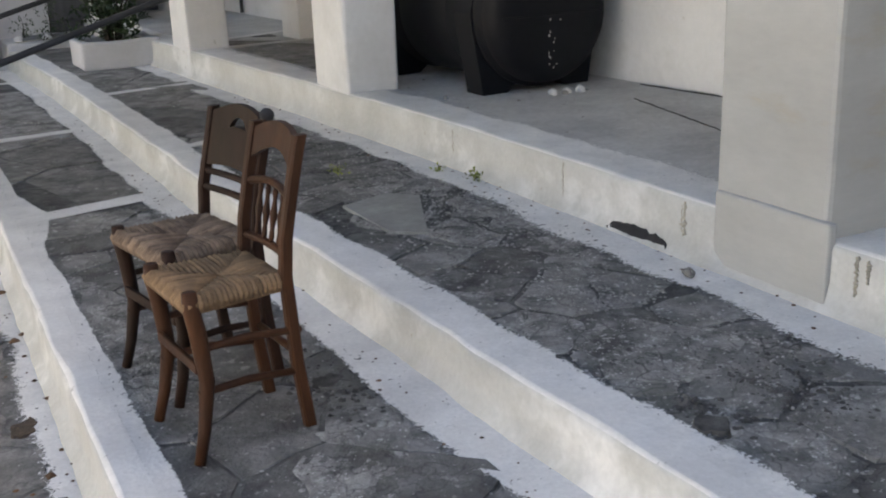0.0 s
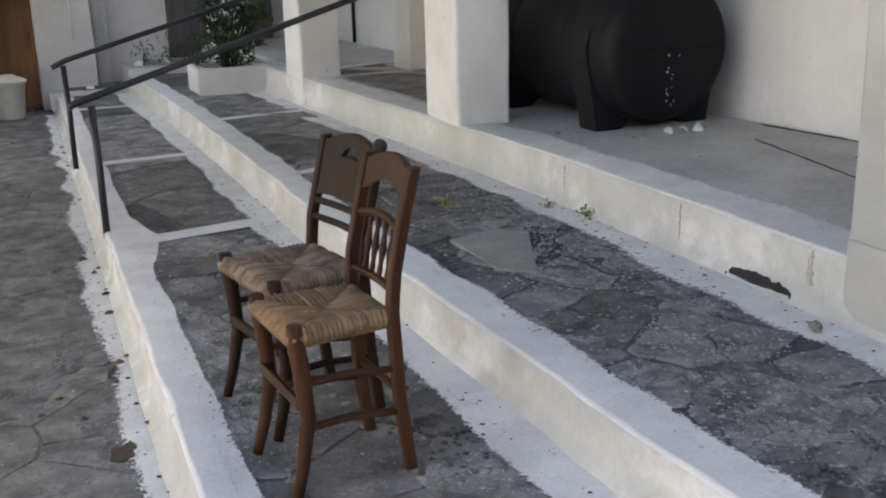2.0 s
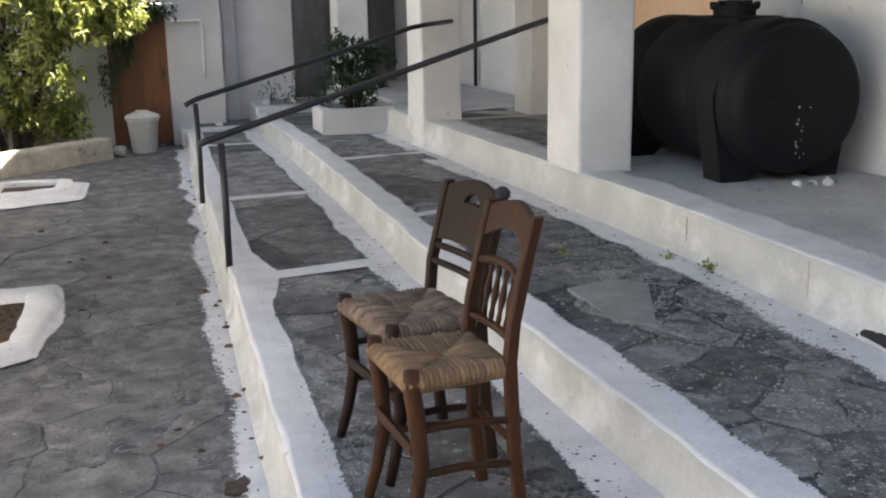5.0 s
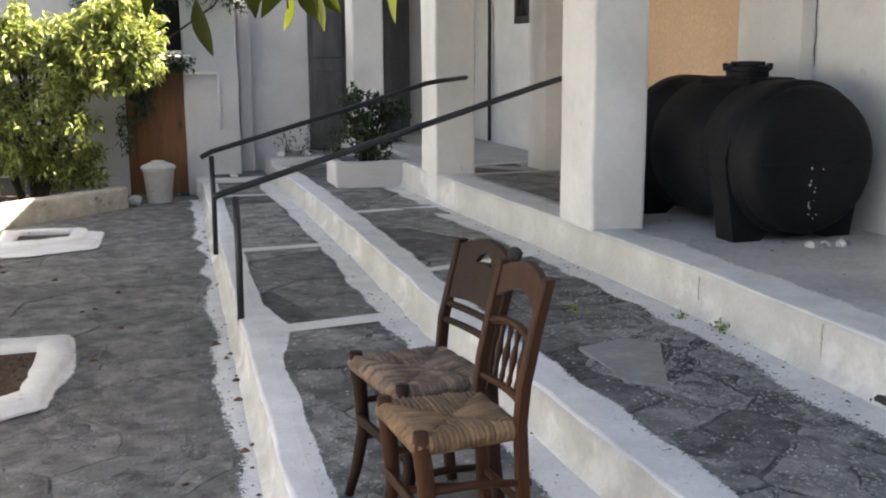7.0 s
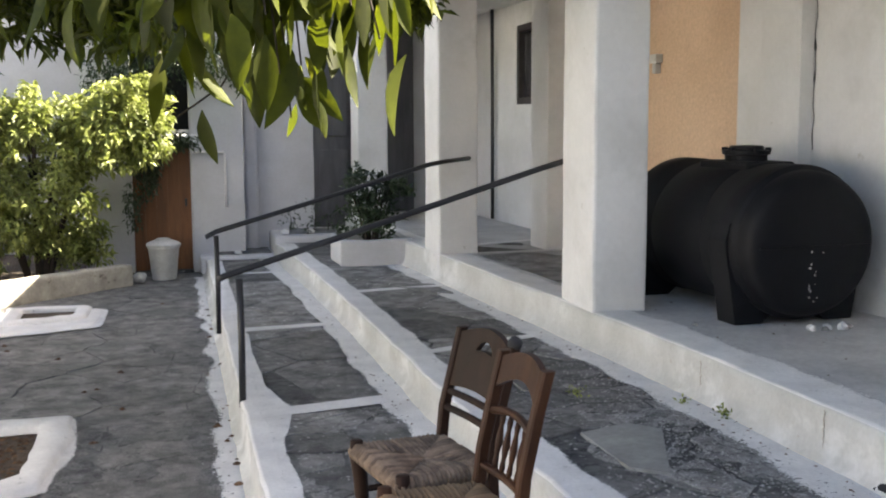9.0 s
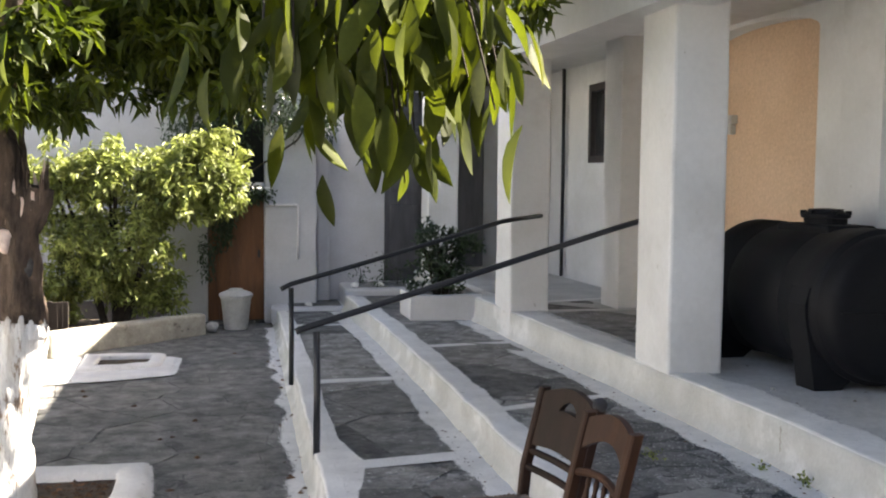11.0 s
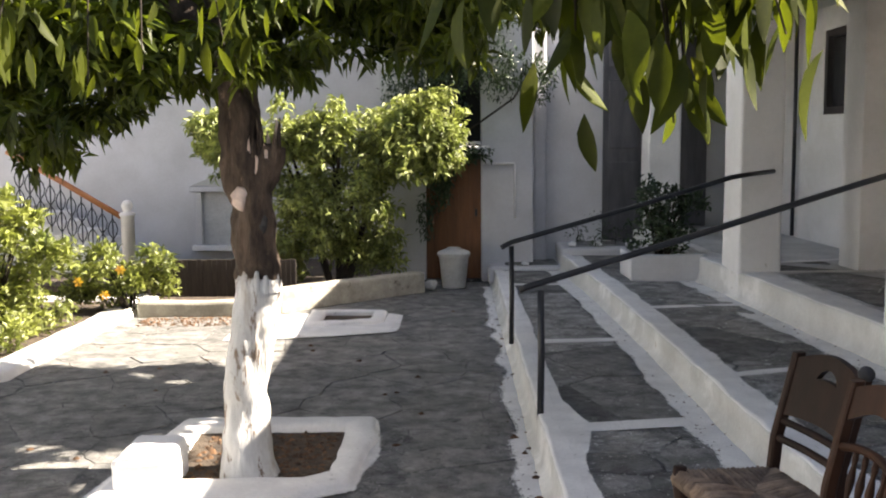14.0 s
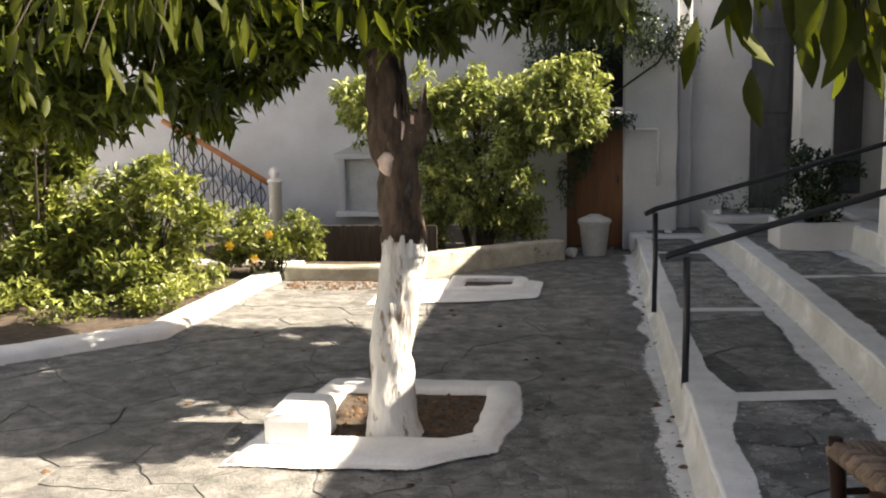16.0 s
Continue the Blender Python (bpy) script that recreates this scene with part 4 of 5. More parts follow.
chair("rush_chair", pose(0.652, 2.595, Z1 + 0.008, 0, 0, 6), 0.29, 0.27, "chair_wood", "rush", True, "brown wooden chair with spindle back and woven rush seat", 0.825)
chair("rush_chair", pose(0.675, 3.01, Z1 + 0.008, 0, 0, 11), 0.36, 0.285, "dark_wood", "old_rush", False, "dark brown chair with solid back board and greyed rush seat", 0.80)

# ---------------------------------------------------------------- planter and bin
pl = thing("planter", pose(1.72, 9.45, Z2), "low whitewashed masonry planter on the upper terrace", "planter")
for lo, hi in (((-0.33, -0.2, 0.0), (0.33, -0.12, 0.24)), ((-0.33, 0.32, 0.0), (0.33, 0.4, 0.24)), ((-0.33, -0.118, 0.0), (-0.25, 0.318, 0.24)), ((0.25, -0.118, 0.0), (0.33, 0.318, 0.24))):
    part("side", rough_box(lo, hi, 0.06, 0.014, 0.016, lo[0]), "old_wash", pl)
part("soil", boxes(((-0.25, -0.12, 0.02), (0.25, 0.32, 0.18))), "earth", pl)


def shrub(name, m, rows, count, mat, label, leaf=0.07, stems=7, height=0.6, seed=3, category="shrub", spread=0.25):
    s = thing(name, m, label, category)
    rng = random.Random(seed)
    for k in range(stems):
        a, r = rng.uniform(0, 6.28), rng.uniform(0.3, 1.0)
        bm = bmesh.new()
        tube(bm, [(math.cos(a) * 0.05, math.sin(a) * 0.05, 0), (math.cos(a) * spread * r * 0.5, math.sin(a) * spread * r * 0.5, height * 0.5), (math.cos(a) * spread * r, math.sin(a) * spread * r, height * rng.uniform(0.75, 1.0))], [0.014, 0.010, 0.004], 6)
        part("stem", bm, "twig", s)
    leaves("foliage", blobs(rows, count, seed, 0.2, 14), mat, s, leaf, leaf * 0.45, 0.0, seed=seed, up=0.4)
    return s


shrub("potted_shrub", pose(1.72, 9.55, Z2 + 0.16), [(0, 0, 0.22, 0.30, 0.28, 0.2), (-0.12, 0, 0.45, 0.2, 0.2, 0.22), (0.18, 0.05, 0.42, 0.2, 0.2, 0.2), (-0.1, 0.0, 0.66, 0.09, 0.09, 0.13), (0.3, 0, 0.55, 0.08, 0.08, 0.12), (0.06, 0, 0.6, 0.07, 0.07, 0.12)], 1500, "shrub_leaf", "dense dark green shrub growing in the white planter", 0.075, 9)

bn = thing("waste_bin", pose(-0.155, 11.2, 0.0) @ Matrix.Diagonal((0.82, 0.82, 0.9, 1)), "white plastic bin with a domed lid beside the brown door", "bin")
part("body", lathe(bmesh.new(), [(0.145, 0), (0.15, 0.01), (0.19, 0.36), (0.20, 0.365), (0.20, 0.385), (0.18, 0.385)], sides=28), "plastic", bn, "", True)
part("lid", lathe(bmesh.new(), [(0.215, 0.386), (0.215, 0.41), (0.19, 0.43), (0.13, 0.45), (0.09, 0.46), (0.085, 0.475), (0.01, 0.48)], sides=28), "plastic", bn, "", True)
bm = bmesh.new()
bmesh.ops.create_icosphere(bm, subdivisions=2, radius=0.08)
rough(bm, 0.03, 9)
for v in bm.verts:
    v.co.z = max(v.co.z * 0.8, -0.05) + 0.05
tagged(mesh_ob("stone", bm, "stone", smooth=True), "pale rounded stone beside the bin", "stone").location = (-0.40, 11.0, 0)

# ---------------------------------------------------------------- tree, pits
tree = thing("courtyard_tree", pose(-1.13, 5.05, 0), "leaning tree with limewashed lower trunk and dense green crown", "tree")


def trunk_part(name, pts, radii, mat, label="", sides=20, jit=0.25, ridge=0.0):
    fine, rr = [], []
    for i in range(len(pts) - 1):
        n = 16 if ridge else 6
        for k in range(n):
            f0 = k / n
            fine.append(Vector(pts[i]).lerp(Vector(pts[i + 1]), f0)); rr.append(radii[i] * (1 - f0) + radii[i + 1] * f0)
    fine.append(Vector(pts[-1])); rr.append(radii[-1])
    bm = bmesh.new()
    tube(bm, fine, rr, sides, jitter=jit)
    if ridge:
        # upright bark ridges, furrows and lumps
        for v in bm.verts:
            i = min(range(len(fine)), key=lambda j: abs(fine[j].z - v.co.z))
            out = Vector((v.co.x - fine[i].x, v.co.y - fine[i].y, 0))
            if out.length > 0.02:
                q = Vector((v.co.x * 26, v.co.y * 26, v.co.z * 5))
                v.co += out.normalized() * ridge * (1.2 * (0.5 - abs(noise.noise(q))) + 0.8 * noise.noise(v.co * 13))
    return part(name, bm, mat, tree, label, True)


LOW = [(0.0, 0, -0.05), (-0.01, 0, 0.1), (-0.02, 0, 0.4), (0.04, 0, 0.75), (0.06, 0, 0.95)]
trunk_part("limed_trunk", LOW, [0.150, 0.114, 0.102, 0.106, 0.098], "limed", "white limewashed lower trunk", 56, 0.14, 0.012)
trunk_part("trunk", [(0.06, 0, 0.94), (0.06, 0, 1.1), (0.03, 0, 1.35), (-0.01, 0, 1.6), (-0.02, 0, 1.85), (-0.03, 0, 2.1)], [0.099, 0.097, 0.098, 0.092, 0.080, 0.078], "bark", "", 56, 0.3, 0.020)
trunk_part("stub", [(0.06, -0.02, 1.36), (0.13, -0.04, 1.5), (0.15, -0.05, 1.56)], [0.070, 0.058, 0.046], "bark", "sawn-off stub", 40, 0.5, 0.018)
for k in range(20):
    # torn wood where the bough broke off
    a, q = k * 0.9, math.sin(k * 2.1)
    bm = bmesh.new()
    if k < 10:
        x, y, z = 0.13 + 0.045 * math.cos(a), -0.05 + 0.045 * math.sin(a), 1.53 + 0.02 * q
    else:
        x, y, z = 0.005 + 0.011 * (k - 10), -0.085 + 0.004 * q, 1.46 + 0.012 * (k % 4)
    tube(bm, [(x, y, z - 0.05), (x + 0.006, y - 0.006, z + 0.05 + 0.03 * q), (x + 0.012 * math.cos(a), y - 0.004, z + 0.10 + 0.05 * q)], [0.015, 0.011, 0.002], 5)
    part("splinter", bm, "cut" if k % 4 == 1 else "bark", tree)
bm = bmesh.new()
bmesh.ops.create_icosphere(bm, subdivisions=2, radius=0.046)
for v in bm.verts:
    v.co.y *= 0.3
rough(bm, 0.030, 24)
scar = part("cut_face", bm, "cut", tree, "pale sawn cut on the trunk", True)
scar.location = (-0.005, -0.098, 1.32)
for k in range(26):
    a = 2 * math.pi * (k + 0.9 * math.sin(k * 3.7)) / 26
    top = 0.925 + 0.035 * (1 + math.sin(k * 5.3)) * abs(math.sin(k * 1.9))
    bm = bmesh.new()
    c, w = math.cos(a), math.sin(a)
    tube(bm, [(0.06 + 0.090 * c, 0.090 * w, 0.88), (0.06 + 0.092 * c, 0.092 * w, 0.5 * (0.9 + top)), (0.06 + 0.090 * c, 0.090 * w, top + 0.02)], [0.018, 0.017, 0.009], 8)
    part("limewash_streak", bm, "limed", tree)
for x, y, z, r in ((0.085, -0.082, 1.205, 0.040), (0.055, -0.092, 1.255, 0.028), (0.0, -0.092, 1.47, 0.024)):
    bm = bmesh.new()
    bmesh.ops.create_icosphere(bm, subdivisions=2, radius=r)
    for v in bm.verts:
        v.co.y *= 0.4
        v.co.z *= 1.3
    rough(bm, 0.012, 24)
    knot = part("knot", bm, "soot", tree, "dark hollow knot in the bark", True)
    knot.location = (x, y, z)
BOUGHS = [[(-0.03, 0, 2.05), (0.4, 0.4, 2.7), (1.0, 0.9, 3.3), (1.7, 1.2, 3.6)], [(-0.03, 0, 2.0), (-0.5, 0.1, 2.35), (-1.3, 0.2, 2.7), (-2.2, 0.2, 2.9)], [(-0.03, 0, 2.05), (0.3, 0.3, 2.6), (0.8, 0.6, 3.1)], [(-0.03, 0, 2.05), (0.2, -0.7, 2.6), (0.55, -1.7, 2.95), (1.0, -2.7, 2.85), (1.35, -3.45, 2.5)], [(-0.03, 0, 2.05), (-0.1, -0.6, 2.6), (0.1, -1.6, 2.9), (0.35, -2.65, 2.6)], [(-0.03, 0, 2.05), (-0.3, 0.6, 2.8), (-0.6, 1.3, 3.3)]]
for pts in BOUGHS:
    trunk_part("limb", pts, [0.075, 0.055, 0.04, 0.02, 0.012][: len(pts)], "bark", sides=10, jit=0.15)
rng = random.Random(5)
CL = []
for k in range(80):
    a, r = rng.uniform(0, 6.28), math.sqrt(rng.random())
    x, y = math.cos(a) * r * 1.95 + (0.75 if k % 4 else -0.5), math.sin(a) * r * 1.0 + 1.1
    z = 2.55 + rng.uniform(-0.25, 0.95) * (1 - (r / 1.25) ** 2)
    s = rng.uniform(0.28, 0.48)
    CL.append((x, y, z, s, s, s * 0.75))
for k in range(84):
    x = rng.uniform(-2.1, -0.3)
    CL.append((x, rng.uniform(-0.6, 0.5), rng.uniform((1.56 if x < -0.75 else 1.85), 2.4), 0.24, 0.24, 0.2))
for k in range(56):
    x = rng.uniform(-0.4, 1.35)
    CL.append((x, rng.uniform(-0.55 if x < 0.3 else -0.2, 0.5), rng.uniform(1.93 if x < 0.5 else 2.02, 2.5), 0.22, 0.22, 0.16))
for k in range(70):
    # high boughs towards the porch, out of view, placed to cast the court's shadow
    x, z = rng.uniform(1.3, 3.05), rng.uniform(2.95, 3.35)
    low, high = max(-0.35, (x - 1.6) * 0.85), min(2.35, 0.95 + (x - 0.6) * 0.9)
    CL.append((x, rng.uniform(low, high), z, 0.31, 0.31, 0.2))
# unseen clumps added to keep the sun off the trunk's near side
for k in range(16):
    CL.append((rng.uniform(2.0, 2.3), rng.uniform(-0.24, -0.1), rng.uniform(2.8, 3.4), 0.2, 0.2, 0.2))
leaves("crown", blobs(CL, 74000, 7, 0.15, 4), "leaf", tree, 0.108, 0.040, 0.5, seed=7)


def kerb_ring(name, outline, inner, z, label, mat="tread_wash"):
    bm = bmesh.new()
    def dens(poly):
        out = []
        for a, b in zip(poly, poly[1:] + poly[:1]):
            n = 10
            for k in range(n):
                p = Vector(a).lerp(Vector(b), k / n)
                w = 0.014
                out.append((p.x + w * noise.noise((p.x * 8, p.y * 8, 1)), p.y + w * noise.noise((p.x * 8, p.y * 8, 4))))
        return out
    o, i = dens(outline), dens(inner)
    rows = []
    for p, q in zip(o, i):
        p, q = Vector(p), Vector(q)
        h = z + 0.008 * noise.noise((p.x * 5, p.y * 5, 8))
        rows.append([bm.verts.new((*p, -0.02)), bm.verts.new((*p.lerp(q, 0.04), h * 0.7)), bm.verts.new((*p.lerp(q, 0.2), h)), bm.verts.new((*p.lerp(q, 0.9), h)), bm.verts.new((*q, h - 0.015)), bm.verts.new((*q, -0.02))])
    n = len(rows)
    for k in range(n):
        a, b = rows[k], rows[(k + 1) % n]
        for j in range(5):
            f = bm.faces.new((a[j], b[j], b[j + 1], a[j + 1]))
            f.smooth = True
    bmesh.ops.recalc_face_normals(bm, faces=bm.faces[:])
    return structure(name, bm, mat, label, category="kerb")


kerb_ring("tree_pit_kerb", [(-1.80, 4.50), (-0.95, 4.56), (-0.64, 4.80), (-0.56, 5.55), (-0.60, 5.93), (-1.66, 5.93)], [(-1.47, 4.86), (-0.84, 4.89), (-0.745, 4.98), (-0.735, 5.55), (-0.75, 5.74), (-1.54, 5.72)], 0.045, "whitewashed kerb round the tree pit")
structure("tree_pit_soil", boxes(((-1.58, 4.8, -0.02), (-0.7, 5.80, 0.0))), "earth", "dry brown earth in the tree pit", category="ground")
bm = rough_box((-1.68, 4.68, -0.01), (-1.43, 5.08, 0.19), 0.06, 0.012, 0.03, 3)
tagged(mesh_ob("pit_block", bm, "wash"), "whitewashed stone block on the tree pit kerb", "block")
kerb_ring("far_pit_apron", [(-1.95, 8.30), (-1.1, 8.50), (-0.66, 8.66), (-0.64, 9.40), (-0.72, 9.50), (-1.95, 9.45)], [(-1.34, 8.88), (-1.1, 8.95), (-0.86, 8.98), (-0.84, 9.40), (-0.88, 9.44), (-1.34, 9.44)], 0.014, "whitewashed apron round a second planting pit")
kerb_ring("far_pit_kerb", [(-1.42, 8.82), (-0.84, 8.96), (-0.755, 9.02), (-0.745, 9.46), (-0.80, 9.52), (-1.45, 9.52)], [(-1.30, 8.93), (-0.91, 9.03), (-0.875, 9.06), (-0.87, 9.40), (-0.89, 9.43), (-1.30, 9.43)], 0.05, "whitewashed kerb round a second planting pit")
structure("far_pit_soil", boxes(((-1.36, 8.86, -0.02), (-0.83, 9.46, 0.006))), "earth", "dry earth in the second planting pit", category="ground")
kerb_ring("left_bed_kerb", [(-6.5, 4.5), (-4.6, 5.5), (-3.9, 6.12), (-3.12, 6.98), (-3.06, 8.9), (-2.98, 10.3), (-6.5, 10.3)], [(-6.4, 4.9), (-4.78, 5.78), (-4.1, 6.38), (-3.36, 7.14), (-3.3, 8.8), (-3.3, 10.15), (-6.4, 10.15)], 0.07, "whitewashed kerb round the planted bed")
structure("left_bed_soil", prism(bmesh.new(), [(-6.45, 4.75), (-4.7, 5.65), (-4.0, 6.25), (-3.25, 7.05), (-3.2, 10.2), (-6.45, 10.2)], -0.02, 0.03), "earth", "dark earth of the planted bed", category="ground")

# whitewash brushed past the kerbs on to the paving
for label, ring in (("ragged whitewash round the tree pit kerb", [(-1.80, 4.50), (-0.95, 4.56), (-0.64, 4.80), (-0.56, 5.55), (-0.60, 5.93), (-1.66, 5.93)]), ("ragged whitewash round the second pit kerb", [(-1.95, 8.30), (-1.1, 8.50), (-0.66, 8.66), (-0.64, 9.40), (-0.72, 9.50), (-1.95, 9.45)])):
    mid = sum((Vector(p) for p in ring), Vector((0, 0))) / len(ring)
    rows = []
    for a, b in zip(ring, ring[1:] + ring[:1]):
        for k in range(24):
            p = Vector(a).lerp(Vector(b), k / 24)
            rows.append((p - (p - mid) * 0.05, p + (p - mid).normalized() * 0.04))
    rows.append(rows[0])
    ribbon("kerb_paint", rows, 0.009, label, 3.0, 0.03, 0.0, 0.07)

# hanging branches close by
def branch(twigs, count, seed, length=0.12, width=0.036):
    spots, rng = [], random.Random(seed)
    o = Vector((-1.13, 5.05, 0))
    for pts in twigs:
        pts = [Vector(p) - o for p in pts]
        bm = bmesh.new()
        bow = [pts[0].lerp(pts[1], 0.5) + Vector((0.02, 0.03, 0.03)), pts[1].lerp(pts[2], 0.5) + Vector((-0.015, 0.01, 0.02))]
        tube(bm, [pts[0], bow[0], pts[1], bow[1], pts[2]], [0.006, 0.005, 0.0035, 0.0025, 0.0015], 6)
        part("twig", bm, "twig", tree)
        for k in range(count):
            f0 = rng.uniform(0.15, 1.0)
            p = pts[0].lerp(pts[1], f0 * 2) if f0 < 0.5 else pts[1].lerp(pts[2], f0 * 2 - 1)
            spots.append((p.x + rng.gauss(0, 0.04), p.y + rng.gauss(0, 0.06), p.z + rng.gauss(0, 0.03)))
    blades("hanging_leaves", spots, "near_leaf", tree, length, width, seed, label="long drooping green leaves")


ENDS = ((-0.10, 1.84), (-0.04, 1.78), (0.02, 1.72), (0.06, 1.80), (0.10, 1.70), (0.14, 1.76), (0.17, 1.68), (0.205, 1.615), (0.235, 1.70), (0.27, 1.74), (0.31, 1.78), (0.36, 1.73), (0.40, 1.80), (0.33, 1.86), (0.0, 1.9), (0.22, 1.85), (0.12, 1.88))
ENDS = [(-0.06 + (x + 0.1) * 0.76, z) for x, z in ENDS]
branch([[(0.15, 1.8, 2.5), (0.15 + (x - 0.15) * 0.8, 1.75, 2.05), (x, 1.70 + 0.1 * math.sin(x * 40), z)] for x, z in ENDS], 40, 4, 0.10, 0.033)
branch([[(-0.8, 2.6, 2.6), (-0.8 + (x + 0.8) * 0.7, 2.5, 2.2), (x, y, z - 0.16)] for x, y, z in ((-1.45, 2.4, 1.80), (-1.25, 2.5, 1.84), (-1.1, 2.3, 1.82), (-0.95, 2.5, 1.88), (-0.8, 2.4, 1.9), (-0.65, 2.5, 1.96), (-1.6, 2.6, 1.78), (-1.35, 2.2, 1.9), (-1.75, 2.4, 1.85), (-1.2, 2.2, 1.86))], 44, 6, 0.085, 0.026)

# vine, bed plants
vine = thing("vine_bush", pose(-1.35, 11.0, 0.06), "large sunlit bush of arching pale green leafy shoots", "bush")
rng = random.Random(21)
for k in range(9):
    bm = bmesh.new()
    a = rng.uniform(-1, 1)
    tube(bm, [(a * 0.15, 0, 0), (a * 0.5, 0.0, 0.8), (a * 0.9, -0.1, 1.5), (a * 1.2, -0.25, 1.6)], [0.03, 0.02, 0.012, 0.005], 7)
    part("stem", bm, "twig", vine)
VB = []
for k in range(165):
    x = rng.uniform(-0.95, 1.15)
    top = 1.75 + 0.16 * x - 0.2 * max(0, x - 0.95) * 4
    low = 0.42 + (0.75 if x > 0.55 else 0.0)
    VB.append((x, rng.uniform(-0.35, 0.2), rng.uniform(low, top), rng.uniform(0.10, 0.2), 0.15, rng.uniform(0.09, 0.16)))
for k in range(22):
    VB.append((rng.uniform(-1.5, -0.8), rng.uniform(-0.2, 0.2), rng.uniform(1.35, 1.75), 0.18, 0.18, 0.14))
for k in range(26):
    x = rng.uniform(0.55, 1.25)
    VB.append((x, rng.uniform(-0.3, 0.1), rng.uniform(1.15, 1.72 + 0.25 * x), 0.13, 0.12, 0.12))
for k in range(20):
    VB.append((rng.uniform(-0.9, 0.6), rng.uniform(-0.1, 0.25), rng.uniform(0.1, 0.5), 0.2, 0.15, 0.15))
for k in range(22):
    x0, y0 = rng.uniform(-1.2, 1.0), rng.uniform(-0.4, 0.1)
    z0, dx = rng.uniform(1.1, 1.7), rng.uniform(-0.35, 0.35)
    for j in range(7):
        f0 = j / 6
        VB.append((x0 + dx * f0, y0 - 0.22 * f0, z0 + 0.38 * math.sin(math.pi * f0 * 0.75) - 0.18 * f0 * f0, 0.07, 0.07, 0.06))
leaves("foliage", blobs(VB, 25000, 3, 0.1), "vine_leaf", vine, 0.092, 0.038, 0.35, seed=11)
ov = thing("creeper", pose(0.0, 11.45, 1.3), "dark green creeper hanging over the brown door", "creeper")
leaves("foliage", blobs([(-0.35, 0, 0.0, 0.22, 0.08, 0.3), (0.0, 0, 0.12, 0.3, 0.08, 0.12), (-0.2, 0, 1.0, 0.4, 0.1, 0.5), (0.35, 0, 1.0, 0.3, 0.1, 0.35), (0.75, 0.0, 0.9, 0.25, 0.1, 0.3), (-0.6, -0.02, 0.7, 0.35, 0.12, 0.5), (-0.65, -0.02, 1.5, 0.4, 0.12, 0.5), (0.1, 0, 1.6, 0.5, 0.12, 0.35), (-0.24, -0.06, -0.05, 0.17, 0.08, 0.2), (-0.30, -0.06, -0.3, 0.13, 0.07, 0.28), (-0.26, -0.06, -0.2, 0.12, 0.07, 0.2), (-0.05, -0.05, 0.12, 0.3, 0.08, 0.08), (-0.45, -0.1, -0.55, 0.1, 0.07, 0.3)], 7500, 12, 0.1), "shrub_leaf", ov, 0.06, 0.025, 0.6, seed=12)
bm = bmesh.new()
tube(bm, [(-0.4, 0.1, 0.2), (0.0, 0.05, 0.35), (0.5, 0.08, 0.7), (0.8, 0.1, 1.2)], 0.012, 6)
part("stem", bm, "twig", ov)

gc = thing("ground_cover", pose(-4.4, 7.9, 0.03), "low green plants filling the bed behind the kerb", "plants")
gc["kind"] = "stuff"
leaves("foliage", blobs([(rng.uniform(-1.6, 0.95), rng.uniform(-0.55, 1.9), rng.uniform(0.05, 0.16), 0.22, 0.2, 0.12) for _ in range(70)] + [(u - 0.35 - 0.8 * (1 - v), -1.45 + v * 1.1 - 0.5 * u, rng.uniform(0.04, 0.12), 0.16, 0.15, 0.1) for u, v in ((rng.uniform(-0.5, 0.9) , rng.random()) for _ in range(22))], 12500, 17, 0.2), "bed_leaf", gc, 0.07, 0.03, 0.0, seed=18, up=0.4)
shrub("bed_shrub", pose(-3.72, 8.15, 0.03), [(0, 0, 0.35, 0.45, 0.35, 0.3), (-0.28, 0.1, 0.7, 0.35, 0.35, 0.3), (0.3, 0, 0.65, 0.3, 0.3, 0.3), (0.0, 0.1, 0.95, 0.3, 0.3, 0.17)], 3600, "bed_leaf", "loose pale green shrub in the planted bed", 0.10, 9, 1.0, 31, spread=0.5)
shrub("bed_shrub", pose(-4.75, 8.25, 0.03), [(0, 0, 0.5, 0.6, 0.35, 0.45), (0.1, 0.1, 1.1, 0.5, 0.35, 0.5), (-0.2, 0, 1.6, 0.5, 0.4, 0.35), (0.35, -0.1, 0.25, 0.3, 0.2, 0.2)], 8500, "bed_leaf", "tall green shrub in the planted bed", 0.115, 9, 1.7, 32, spread=0.5)
fp = shrub("flower_plant", pose(-3.1, 9.55, 0.03), [(0, 0, 0.25, 0.35, 0.25, 0.22), (-0.3, 0.1, 0.3, 0.3, 0.25, 0.25), (0.25, 0.1, 0.35, 0.25, 0.25, 0.2)], 2600, "bed_leaf", "green bedding plants with a few orange flowers", 0.075, 8, 0.5, 33, spread=0.35, category="plant")
for x, y, z in ((-0.35, -0.3, 0.32), (0.02, -0.28, 0.42), (-0.12, -0.3, 0.2)):
    bm = bmesh.new()
    for k in range(6):
        a = math.pi * k / 3
        c = Vector((x, y, z))
        d = Vector((math.cos(a), -0.3, math.sin(a)))
        sd = Vector((-math.sin(a), 0, math.cos(a)))
        v = [bm.verts.new(c), bm.verts.new(c + d * 0.03 + sd * 0.014), bm.verts.new(c + d * 0.05), bm.verts.new(c + d * 0.03 - sd * 0.014)]
        bm.faces.new(v)
    part("flower", bm, "petal", fp, "small orange flower")


